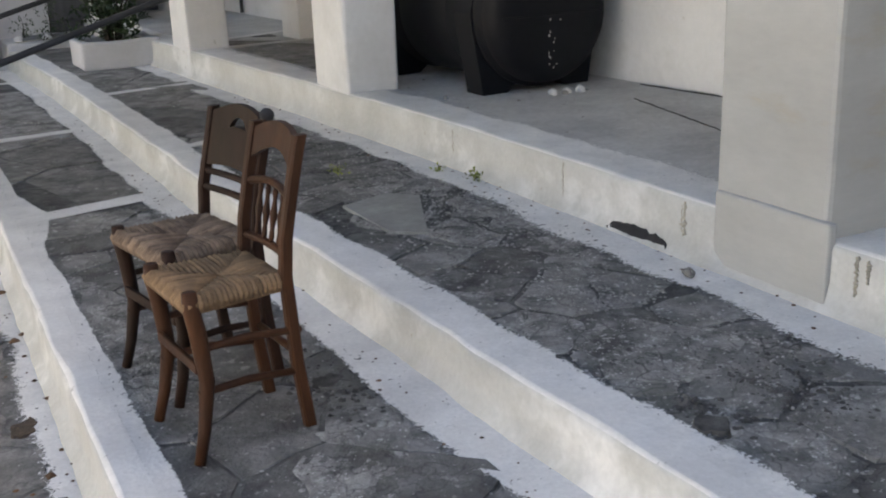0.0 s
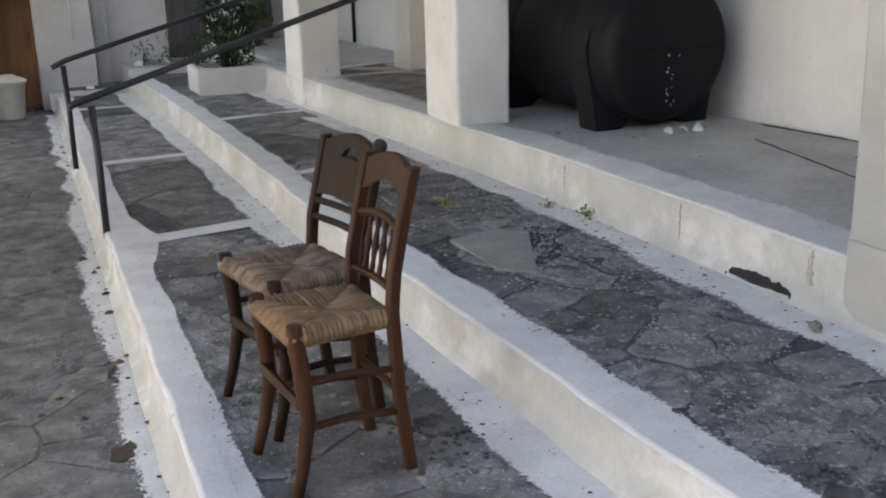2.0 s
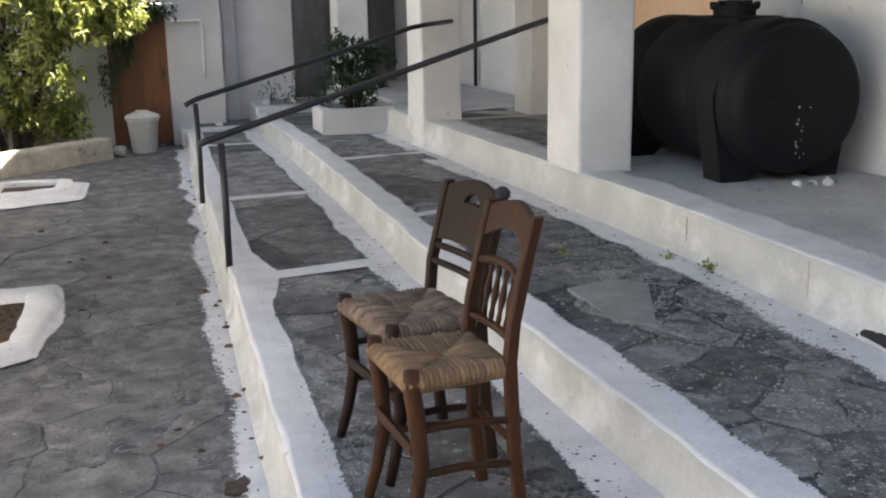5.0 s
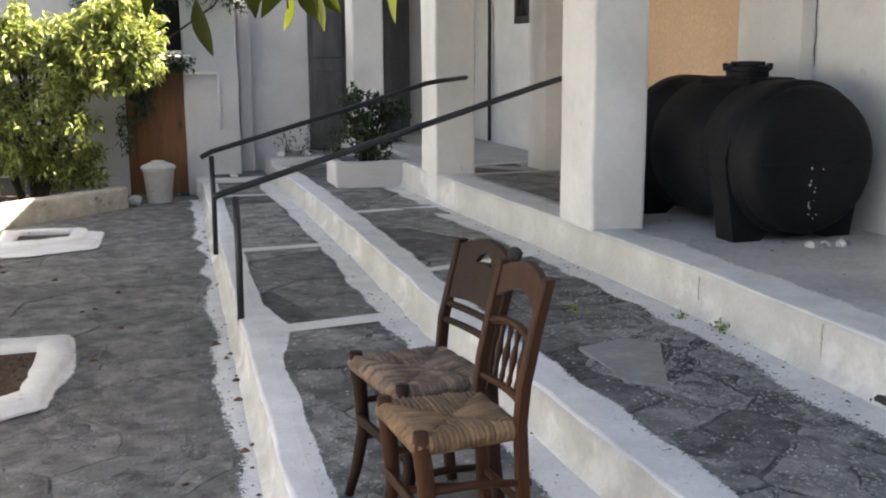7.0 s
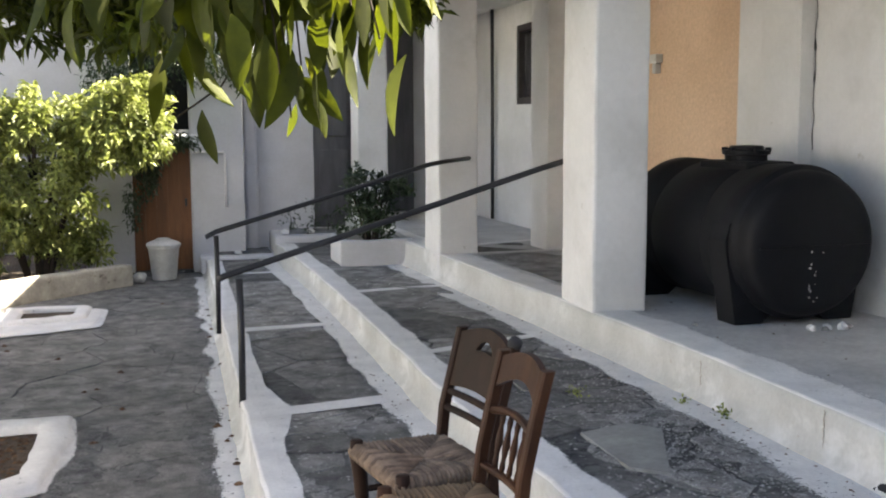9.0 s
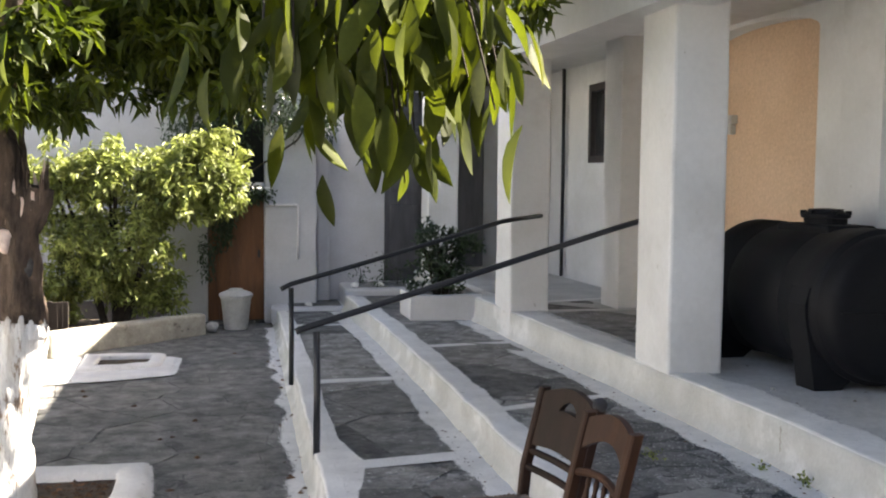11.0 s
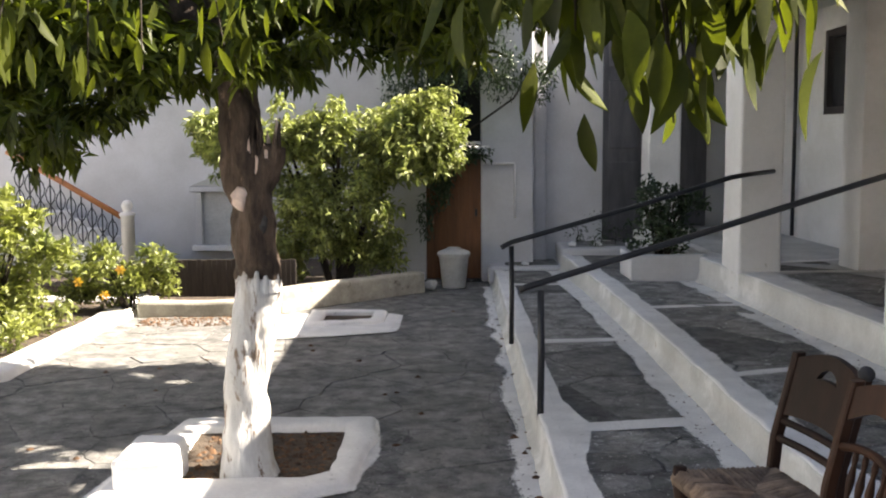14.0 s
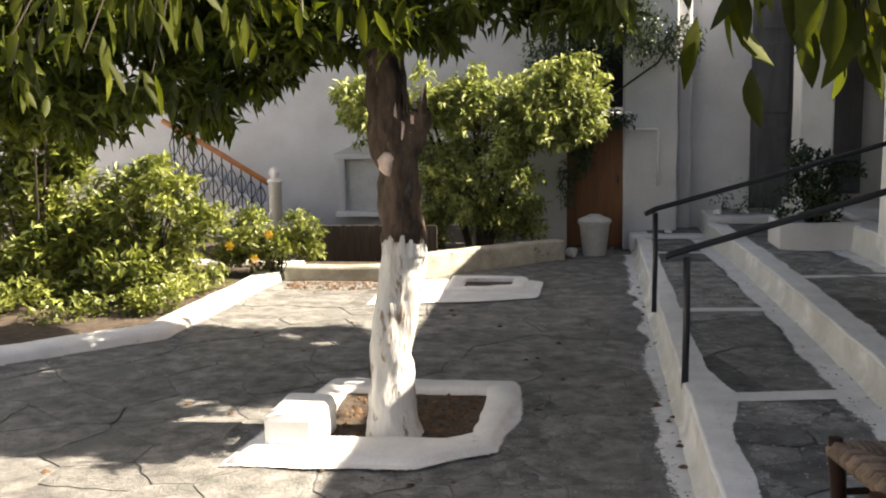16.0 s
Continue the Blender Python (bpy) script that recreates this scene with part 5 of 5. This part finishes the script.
# ---------------------------------------------------------------- paving slabs, one by one
def clip(poly, px, py, nx, ny):
    """The part of a polygon on the inner side of a line."""
    out = []
    for (ax, ay), (bx, by) in zip(poly, poly[1:] + poly[:1]):
        da, db = (ax - px) * nx + (ay - py) * ny, (bx - px) * nx + (by - py) * ny
        if da <= 0:
            out.append((ax, ay))
        if da * db < 0:
            f0 = da / (da - db)
            out.append((ax + (bx - ax) * f0, ay + (by - ay) * f0))
    return out


def area(poly):
    return abs(sum(a[0] * b[1] - b[0] * a[1] for a, b in zip(poly, poly[1:] + poly[:1]))) / 2


def flags(parent_name, region, size, z, seed, label, joint=0.0035, skip=(), thick=0.02, jit=0.46, mat="slab", tilt=0.004):
    """Irregular flagstones in a convex region: cells of jittered seeds, each a slab of its own."""
    rng = random.Random(seed)
    floor = tagged(new(parent_name), label, "paving", kind="structure")
    x0, x1 = min(p[0] for p in region), max(p[0] for p in region)
    y0, y1 = min(p[1] for p in region), max(p[1] for p in region)
    sx, sy = size
    seeds = []
    for j in range(-1, int((y1 - y0) / sy) + 2):
        for i in range(-1, int((x1 - x0) / sx) + 2):
            seeds.append((x0 + (i + 0.5 + (j % 2) * 0.45 + rng.uniform(-jit, jit)) * sx, y0 + (j + 0.5 + rng.uniform(-jit, jit)) * sy))
    for s in seeds:
        poly = list(region)
        for o in seeds:
            dx, dy = o[0] - s[0], o[1] - s[1]
            dd = math.hypot(dx, dy)
            if o is s or dd > 3.2 * max(sx, sy):
                continue
            k = rng.uniform(0.3, 1.0)
            poly = clip(poly, s[0] + dx / 2 - dx / dd * joint * k, s[1] + dy / 2 - dy / dd * joint * k, dx / dd, dy / dd)
            if len(poly) < 3:
                break
        if len(poly) < 3 or area(poly) < 0.012 or any(a < s[0] < c and b < s[1] < d for a, b, c, d in skip):
            continue
        rim = []
        for a, b in zip(poly, poly[1:] + poly[:1]):
            ln = math.hypot(b[0] - a[0], b[1] - a[1])
            n = max(1, int(ln / 0.07))
            for k in range(n):
                q = (a[0] + (b[0] - a[0]) * k / n, a[1] + (b[1] - a[1]) * k / n)
                w = 0.022 if k else 0.0
                f = w * 0.45
                rim.append((q[0] + w * noise.noise((q[0] * 9, q[1] * 9, seed)) + f * noise.noise((q[0] * 37, q[1] * 37, seed)), q[1] + w * noise.noise((q[0] * 9, q[1] * 9, seed + 5)) + f * noise.noise((q[0] * 37, q[1] * 37, seed + 5))))
        bm = bmesh.new()
        lift, tx, ty = rng.uniform(-0.002, 0.003), rng.gauss(0, tilt), rng.gauss(0, tilt)
        prism(bm, rim, z - thick, z + lift, 0.006)
        for v in bm.verts:
            if v.co.z > z - thick * 0.5:
                v.co.z += (v.co.x - s[0]) * tx + (v.co.y - s[1]) * ty
        bmesh.ops.recalc_face_normals(bm, faces=bm.faces[:])
        part("slab", bm, mat, floor)
    return floor


PITS = ((-1.7, 4.6, -0.55, 5.9), (-1.8, 8.5, -0.65, 9.5))
flags("courtyard_paving", [(-5.6, -1.6), (0.17, -1.6), (0.17, 11.5), (-0.5, 11.5), (-3.05, 9.2), (-5.6, 6.7)], (0.56, 0.34), 0.0, 3, "grey schist flagstones of the courtyard with thin joints", 0.0022, skip=PITS, mat="court_slab")
# a band of terrace paving in pieces between the painted stripes
flags("terrace_paving_lower", [(edge_1(0) + 0.10, -2.9), (edge_2(-2.9) - 0.16, -2.9), (edge_2(5) - 0.16, 5.30), (edge_1(5) + 0.10, 5.17)], (0.42, 0.34), Z1 + 0.004, 11, "dark schist slabs of the lower terrace", 0.006, tilt=0.010)
flags("terrace_paving_lower", [(edge_1(0) + 0.10, 5.18), (edge_2(5.0) - 0.16, 5.31), (edge_2(11) - 0.16, 11.2), (edge_1(5) + 0.10, 11.2)], (0.9, 0.95), Z1 + 0.004, 12, "dark schist slabs of the lower terrace", 0.004)
flags("terrace_paving_upper", [(edge_2(-2.9) + 0.15, -2.9), (edge_3(-2.9) - 0.13, -2.9), (edge_3(6.0) - 0.13, 6.0), (edge_2(5.8) + 0.15, 6.0)], (0.34, 0.28), Z2 + 0.004, 13, "cracked schist slabs of the upper terrace", 0.010, tilt=0.014, skip=((1.55, 3.40, 1.95, 4.10),))
flags("terrace_paving_upper", [(edge_2(6) + 0.15, 6.02), (edge_3(6) - 0.13, 6.02), (edge_3(11) - 0.13, 11.2), (edge_2(11) + 0.15, 11.2)], (0.8, 0.7), Z2 + 0.004, 14, "grey schist slabs of the upper terrace", 0.005)
flags("porch_paving", [(edge_3(6.6) + 0.30, 6.6), (back(6.6) - 0.35, 6.6), (back(8.2) - 0.6, 8.19), (edge_3(8.2) + 0.30, 8.19)], (0.6, 0.5), Z3 + 0.004, 15, "dark grey slabs of the far porch floor", 0.004)
flags("porch_paving", [(edge_3(8.3) + 0.30, 8.31), (back(8.3) - 0.6, 8.31), (back(8.6) - 0.6, 8.9), (edge_3(8.6) + 0.30, 8.68)], (0.6, 0.5), Z3 + 0.004, 16, "dark grey slabs of the far porch floor", 0.004)
bm = bmesh.new()
prism(bm, [(1.57, 4.00), (1.82, 4.08), (1.93, 3.96), (1.70, 3.42), (1.58, 3.53), (1.57, 3.72)], Z2 - 0.02, Z2 + 0.012, 0.01)
bmesh.ops.recalc_face_normals(bm, faces=bm.faces[:])
structure("pale_flagstone", bm, "pale_slab", "smooth pale grey flagstone set in the upper terrace", category="paving")


# crumbled cement that rises between and over the slabs
def crumble(name, xa, xb, y0, y1, z, seed, thr, mat, label, step=0.013, amp=0.013):
    ny = int((y1 - y0) / step)
    nx = int((xb(y0) - xa(y0)) / step)
    verts, faces = [], []
    for j in range(ny + 1):
        y = y0 + (y1 - y0) * j / ny
        for i in range(nx + 1):
            x = xa(y) + (xb(y) - xa(y)) * i / nx
            big = noise.noise((x * 3.1 + seed, y * 2.3, 0)) + 0.45 * noise.noise((x * 9 + seed, y * 9, 3))
            rise = max(0.0, min(1.0, (big - thr) / 0.12))
            grit = noise.noise((x * 46, y * 46, seed)) + 0.6 * noise.noise((x * 110, y * 110, seed + 4))
            verts.append((x, y, z - 0.010 + amp * rise + 0.0042 * rise * grit))
    for j in range(ny):
        for i in range(nx):
            b = j * (nx + 1) + i
            faces.append((b, b + 1, b + nx + 2, b + nx + 1))
    me = bpy.data.meshes.new(name)
    me.from_pydata(verts, [], faces)
    me.materials.append(M[mat])
    tagged(new(name, me), label, "paving", kind="structure")


crumble("crumbled_cement_upper", lambda y: edge_2(y) + 0.12, lambda y: edge_3(y) - 0.08, 0.6, 5.6, Z2 + 0.004, 2.0, 0.17, "rough_cement", "crumbled grey cement over the upper terrace slabs")
crumble("crumbled_cement_lower", lambda y: edge_1(y) + 0.12, lambda y: edge_2(y) - 0.12, 0.8, 5.0, Z1 + 0.004, 7.0, 0.20, "rough_cement", "crumbled grey cement over the lower terrace slabs")
crumble("crumbled_cement_court", lambda y: -1.2, lambda y: 0.2, 1.4, 6.0, 0.0, 11.0, 0.06, "court_joint", "crumbled grey cement over the courtyard slabs", 0.017, 0.0130)

# ---------------------------------------------------------------- wear and small things on the ground
def chips(name, places, size, mat, label, category, seed, flat=0.5):
    """Small broken bits as one mesh; places: rows of x, y, z."""
    rng = random.Random(seed)
    verts, faces = [], []
    for x, y, z in places:
        r = size * rng.uniform(0.4, 1.3)
        n = rng.choice((4, 5, 6))
        a0 = rng.uniform(0, 6.28)
        b = len(verts)
        for k in range(n):
            a = a0 + 6.283 * k / n
            q = r * rng.uniform(0.7, 1.2)
            verts.append((x + q * math.cos(a), y + q * math.sin(a), z - 0.001))
        verts.append((x + rng.uniform(-0.3, 0.3) * r, y + rng.uniform(-0.3, 0.3) * r, z + r * flat * rng.uniform(0.6, 1.2)))
        for k in range(n):
            faces.append((b + k, b + (k + 1) % n, b + n))
    me = bpy.data.meshes.new(name)
    me.from_pydata(verts, [], faces)
    me.materials.append(M[mat])
    return tagged(new(name, me), label, category, kind="stuff")


rng = random.Random(77)


def scatter(n, x, y, z):
    return [(x(yy), yy, z) for yy in (rng.uniform(*y) for _ in range(n))]


chips("leaf_litter", scatter(130, lambda y: edge_2(y) - rng.uniform(0.0, 0.2), (1.2, 9.5), Z1 + 0.009)
      + scatter(130, lambda y: 0.27 - abs(rng.gauss(0, 0.07)), (1.8, 10.5), 0.008)
      + scatter(110, lambda y: edge_3(y) - abs(rng.gauss(0, 0.10)) - 0.02, (1.2, 9.5), Z2 + 0.009)
      + scatter(60, lambda y: rng.uniform(2.4, 3.5), (3.0, 9.0), Z3 + 0.003), 0.009, "litter", "dry brown leaf crumbs scattered along the steps", "litter", 5, 0.4)
chips("dead_leaves", scatter(26, lambda y: 0.26 - abs(rng.gauss(0, 0.05)), (2.2, 9.5), 0.008) + scatter(45, lambda y: rng.uniform(-3.5, 0.1), (3.5, 10.5), 0.004), 0.022, "litter", "dry curled leaves lying on the paving", "leaves", 6, 0.5)
chips("gravel", [(rng.gauss(1.85, 0.14), rng.gauss(3.2, 0.45), Z2 + 0.005) for _ in range(1100)] + [(rng.gauss(1.78, 0.12), rng.gauss(2.1, 0.3), Z2 + 0.005) for _ in range(900)] + [(rng.gauss(2.0, 0.1), rng.gauss(4.2, 0.5), Z2 + 0.006) for _ in range(500)] + [(x, y, Z2 + 0.005) for x, y in ((edge_2(v) + 0.18 + (edge_3(v) - edge_2(v) - 0.36) * rng.random(), v) for v in (rng.uniform(1.2, 5.6) for _ in range(900)))] + [(x, y, Z1 + 0.005) for x, y in ((edge_1(v) + 0.16 + (edge_2(v) - edge_1(v) - 0.34) * rng.random(), v) for v in (rng.uniform(1.6, 5.0) for _ in range(300)))], 0.0075, "stone", "pale gravel crumbs on the broken terrace paving", "gravel", 7, 0.6)
chips("dark_crumbs", [(rng.gauss(1.86, 0.07), rng.gauss(1.74, 0.14), Z2 + 0.005) for _ in range(240)] + [(rng.gauss(1.60, 0.03), rng.gauss(1.72, 0.06), Z2 + 0.005) for _ in range(90)] + [(rng.gauss(0.98, 0.05), rng.gauss(2.75, 0.15), Z1 + 0.005) for _ in range(120)], 0.011, "soot", "dark crumbs where the terrace paving has broken up", "gravel", 17, 0.6)
chips("pit_litter", [(rng.uniform(-1.45, -0.78), rng.uniform(4.92, 5.7), 0.002) for _ in range(420)] + [(rng.uniform(-2.9, -1.3), rng.uniform(8.95, 9.42), 0.003) for _ in range(520)], 0.017, "litter", "dry leaves on the earth round the trees", "leaves", 8, 0.6)


def patch(name, centre, r, z, mat, label, seed, squash=0.6, turn=0.0, height=0.004):
    bm = bmesh.new()
    pts = []
    for k in range(28):
        a = 2 * math.pi * k / 28
        q = r * (1 + 0.45 * noise.noise((math.cos(a) * 1.4, math.sin(a) * 1.4, seed)) + 0.18 * noise.noise((math.cos(a) * 5, math.sin(a) * 5, seed)))
        x, y = q * math.cos(a), q * math.sin(a) * squash
        pts.append((centre[0] + x * math.cos(turn) - y * math.sin(turn), centre[1] + x * math.sin(turn) + y * math.cos(turn)))
    prism(bm, pts, z - 0.01, z + height, 0.006)
    bmesh.ops.recalc_face_normals(bm, faces=bm.faces[:])
    return structure(name, bm, mat, label, category="patch")


patch("cement_patch_1", (1.72, 2.10), 0.24, Z2 + 0.004, "rough_cement", "rough grey cement repair in the upper terrace", 3, 0.9, 0.9)
patch("cement_patch_2", (1.90, 2.75), 0.15, Z2 + 0.006, "rough_cement", "rough grey cement repair in the upper terrace", 9, 0.6, 1.3)
patch("cement_patch_3", (1.80, 3.35), 0.14, Z2 + 0.006, "rough_cement", "rough grey cement repair between the slabs", 14, 0.7, 2.1)
patch("cement_patch_4", (2.02, 3.75), 0.10, Z2 + 0.006, "rough_cement", "rough grey cement beside the painted band", 17, 0.5, 1.5)
patch("dark_patch_2", (1.56, 1.66), 0.055, Z2 + 0.010, "soot", "small dark hole in the terrace paving", 6, 0.8, 0.5)
patch("dark_patch_3", (0.98, 2.72), 0.06, Z1 + 0.007, "soot", "dark crumbled spot beside the white band", 8, 0.7, 0.5)
patch("rust_patch", (0.14, 3.24), 0.06, 0.004, "earth", "brown stained broken spot beside the white band", 4, 0.8, 1.2)


def face_patch(name, y0, y1, z0, z1, mat, label, seed):
    """A ragged broken place in the porch riser, sunk edges, slightly proud of it; its colour gives the depth."""
    bm = bmesh.new()
    n = 18
    low, high = [], []
    for k in range(n + 1):
        y = y0 + (y1 - y0) * k / n
        fade = math.sin(math.pi * min(1, max(0, k / n))) ** 0.3
        mid = (z0 + z1) / 2
        h = (z1 - z0) / 2 * fade
        x = edge_3(y) - 0.022
        low.append(bm.verts.new((x - 0.012, y, mid - h * (1 + 0.3 * noise.noise((y * 30, seed, 0))) - 0.002)))
        high.append(bm.verts.new((x + 0.004, y, mid + h * (1 + 0.5 * noise.noise((y * 30, seed, 5))) + 0.002)))
    for k in range(n):
        bm.faces.new((low[k], low[k + 1], high[k + 1], high[k]))
    got = bmesh.ops.extrude_face_region(bm, geom=bm.faces[:])
    for v in got["geom"]:
        if isinstance(v, bmesh.types.BMVert):
            v.co.x += 0.03
    bmesh.ops.recalc_face_normals(bm, faces=bm.faces[:])
    return structure(name, bm, mat, label, category="patch")


# no hole is cut: the shade inside it is the patch's near-black
face_patch("broken_plaster_1", 2.74, 3.09, Z2 - 0.008, Z2 + 0.05, "dark", "broken riser plaster, the hole's shade put into a dark patch", 2)
for i, (y, za, zb, r) in enumerate(((2.675, Z2 + 0.015, Z3 - 0.005, 0.009), (2.69, Z2 + 0.07, Z3 - 0.02, 0.006), (3.42, Z2 + 0.02, Z3 - 0.005, 0.003), (1.94, Z2 + 0.08, Z3 - 0.005, 0.009), (1.90, Z2 + 0.13, Z3 - 0.01, 0.007), (4.35, Z2 + 0.01, Z3 - 0.02, 0.003))):
    bm = bmesh.new()
    pts = [(edge_3(y) - 0.004, y + 0.014 * noise.noise((k * 0.8, i, 2)), za + (zb - za) * k / 20) for k in range(21)]
    tube(bm, pts, [r * (0.5 + 1.2 * abs(noise.noise((k * 1.3, 9, i)))) for k in range(21)], 6)
    structure("riser_crack_%d" % (i + 1), bm, "dirty", "brown crumbling crack down the riser plaster", category="crack")
bm = rough_box((edge_3(2.2) - 0.018, 2.035, Z2 + 0.02), (edge_3(2.2) + 0.02, 2.525, Z3 + 0.07), 0.06, 0.004, 0.010, 6)
# same plaster as the pillar, shade included in its tone
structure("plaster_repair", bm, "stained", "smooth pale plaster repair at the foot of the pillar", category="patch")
# cracks in the porch floor and at the foot of its wall
for i, (a, b, r) in enumerate((((3.40, 4.35), (3.19, 3.40), 0.006), ((3.70, 4.68), (3.80, 3.9), 0.009), ((3.80, 3.9), (3.86, 2.6), 0.007))):
    bm = bmesh.new()
    pts = [(a[0] + (b[0] - a[0]) * k / 24 + 0.012 * noise.noise((k * 0.7, i, 0)), a[1] + (b[1] - a[1]) * k / 24, Z3 + 0.001) for k in range(25)]
    tube(bm, pts, [r * (0.6 + 0.8 * abs(noise.noise((k * 0.9, 3, i)))) for k in range(25)], 5)
    structure("porch_crack_%d" % (i + 1), bm, "soot", "dark crack in the porch cement", category="crack")

# rubble by the tank, loose stone, weeds
for k, (x, y, s) in enumerate(((3.13, 4.72, 0.028), (3.20, 4.70, 0.02), (3.30, 4.70, 0.035), (3.36, 4.73, 0.022), (3.24, 4.74, 0.025), (2.62, 5.0, 0.015))):
    bm = bmesh.new()
    bmesh.ops.create_icosphere(bm, subdivisions=1, radius=s)
    rough(bm, s * 0.5, 25, k)
    for v in bm.verts:
        v.co.z = max(v.co.z, -s * 0.5)
    ob = tagged(mesh_ob("rubble_piece", bm, "stone" if k % 2 else "wash"), "small broken piece of plaster beside the tank", "rubble", "rubble by the tank")
    ob.location = (x, y, Z3 + s * 0.45)
bm = bmesh.new()
bmesh.ops.create_icosphere(bm, subdivisions=2, radius=0.025)
rough(bm, 0.014, 30, 2)
ob = tagged(mesh_ob("loose_stone", bm, "rough_cement", smooth=True), "loose grey stone on the painted band", "stone")
ob.location = (2.193, 2.49, Z2 + 0.026)
for k, (x, y, n) in enumerate(((2.27, 4.06, 40), (2.20, 4.30, 14), (1.78, 4.55, 40))):
    w = thing("weed_tuft", pose(x, y, Z2 + 0.006), "small green weed growing in the terrace joint", "weed", "weeds on the terrace")
    leaves("foliage", [(rng.gauss(0, 0.018), rng.gauss(0, 0.026), abs(rng.gauss(0.012, 0.012))) for _ in range(n)], "bed_leaf", w, 0.025, 0.011, 0.0, seed=40 + k, up=0.7)
    bm = bmesh.new()
    tube(bm, [(0, 0, -0.005), (0.004, 0.01, 0.03)], [0.004, 0.002], 5)
    part("stem", bm, "twig", w)
fr = tagged(mesh_ob("wall_bracket", boxes((((back(7.9) + 0.165) - 0.05, 7.72, 2.06), ((back(7.9) + 0.165) + 0.01, 7.84, 2.13)), (((back(7.9) + 0.165) - 0.04, 7.75, 1.98), ((back(7.9) + 0.165) + 0.01, 7.81, 2.058)), bevel=0.008), "cream"), "small pale bracket fixed beside the peach recess", "bracket")
for k, (x, y, z, h, n) in enumerate(((1.46, 11.55, 0.41, 0.36, 90), (1.22, 11.75, 0.41, 0.22, 60), (1.62, 11.62, 0.41, 0.16, 50), (1.36, 11.36, 0.41, 0.10, 40))):
    w = thing("wall_weed", pose(x, y, z), "straggling grey-green weed at the foot of the end wall", "weed", "weeds by the end wall")
    leaves("foliage", [(rng.gauss(0, 0.03 + 0.05 * f), rng.gauss(0, 0.04), f * h) for f in (rng.random() for _ in range(n))], "shrub_leaf", w, 0.045, 0.02, 0.0, seed=60 + k, up=0.5)
    bm = bmesh.new()
    tube(bm, [(0, 0, -0.005), (0.01, 0.0, h * 0.5), (-0.01, 0.0, h)], [0.006, 0.004, 0.002], 5)
    part("stem", bm, "twig", w)
for k, (x, y, s) in enumerate(((1.12, 11.40, 0.05), (1.40, 11.44, 0.045), (1.75, 11.40, 0.06), (1.83, 11.46, 0.04), (0.62, 11.40, 0.04))):
    bm = bmesh.new()
    bmesh.ops.create_icosphere(bm, subdivisions=2, radius=s)
    rough(bm, s * 0.5, 18, k)
    for v in bm.verts:
        v.co.z = max(v.co.z * 0.7, -s * 0.4)
    ob = tagged(mesh_ob("white_stone", bm, "wash"), "whitewashed stone lying on the end block", "stone", "stones by the end wall")
    ob.location = (x, y, (0.41 if x > 1.0 else 0.21) + s * 0.4)
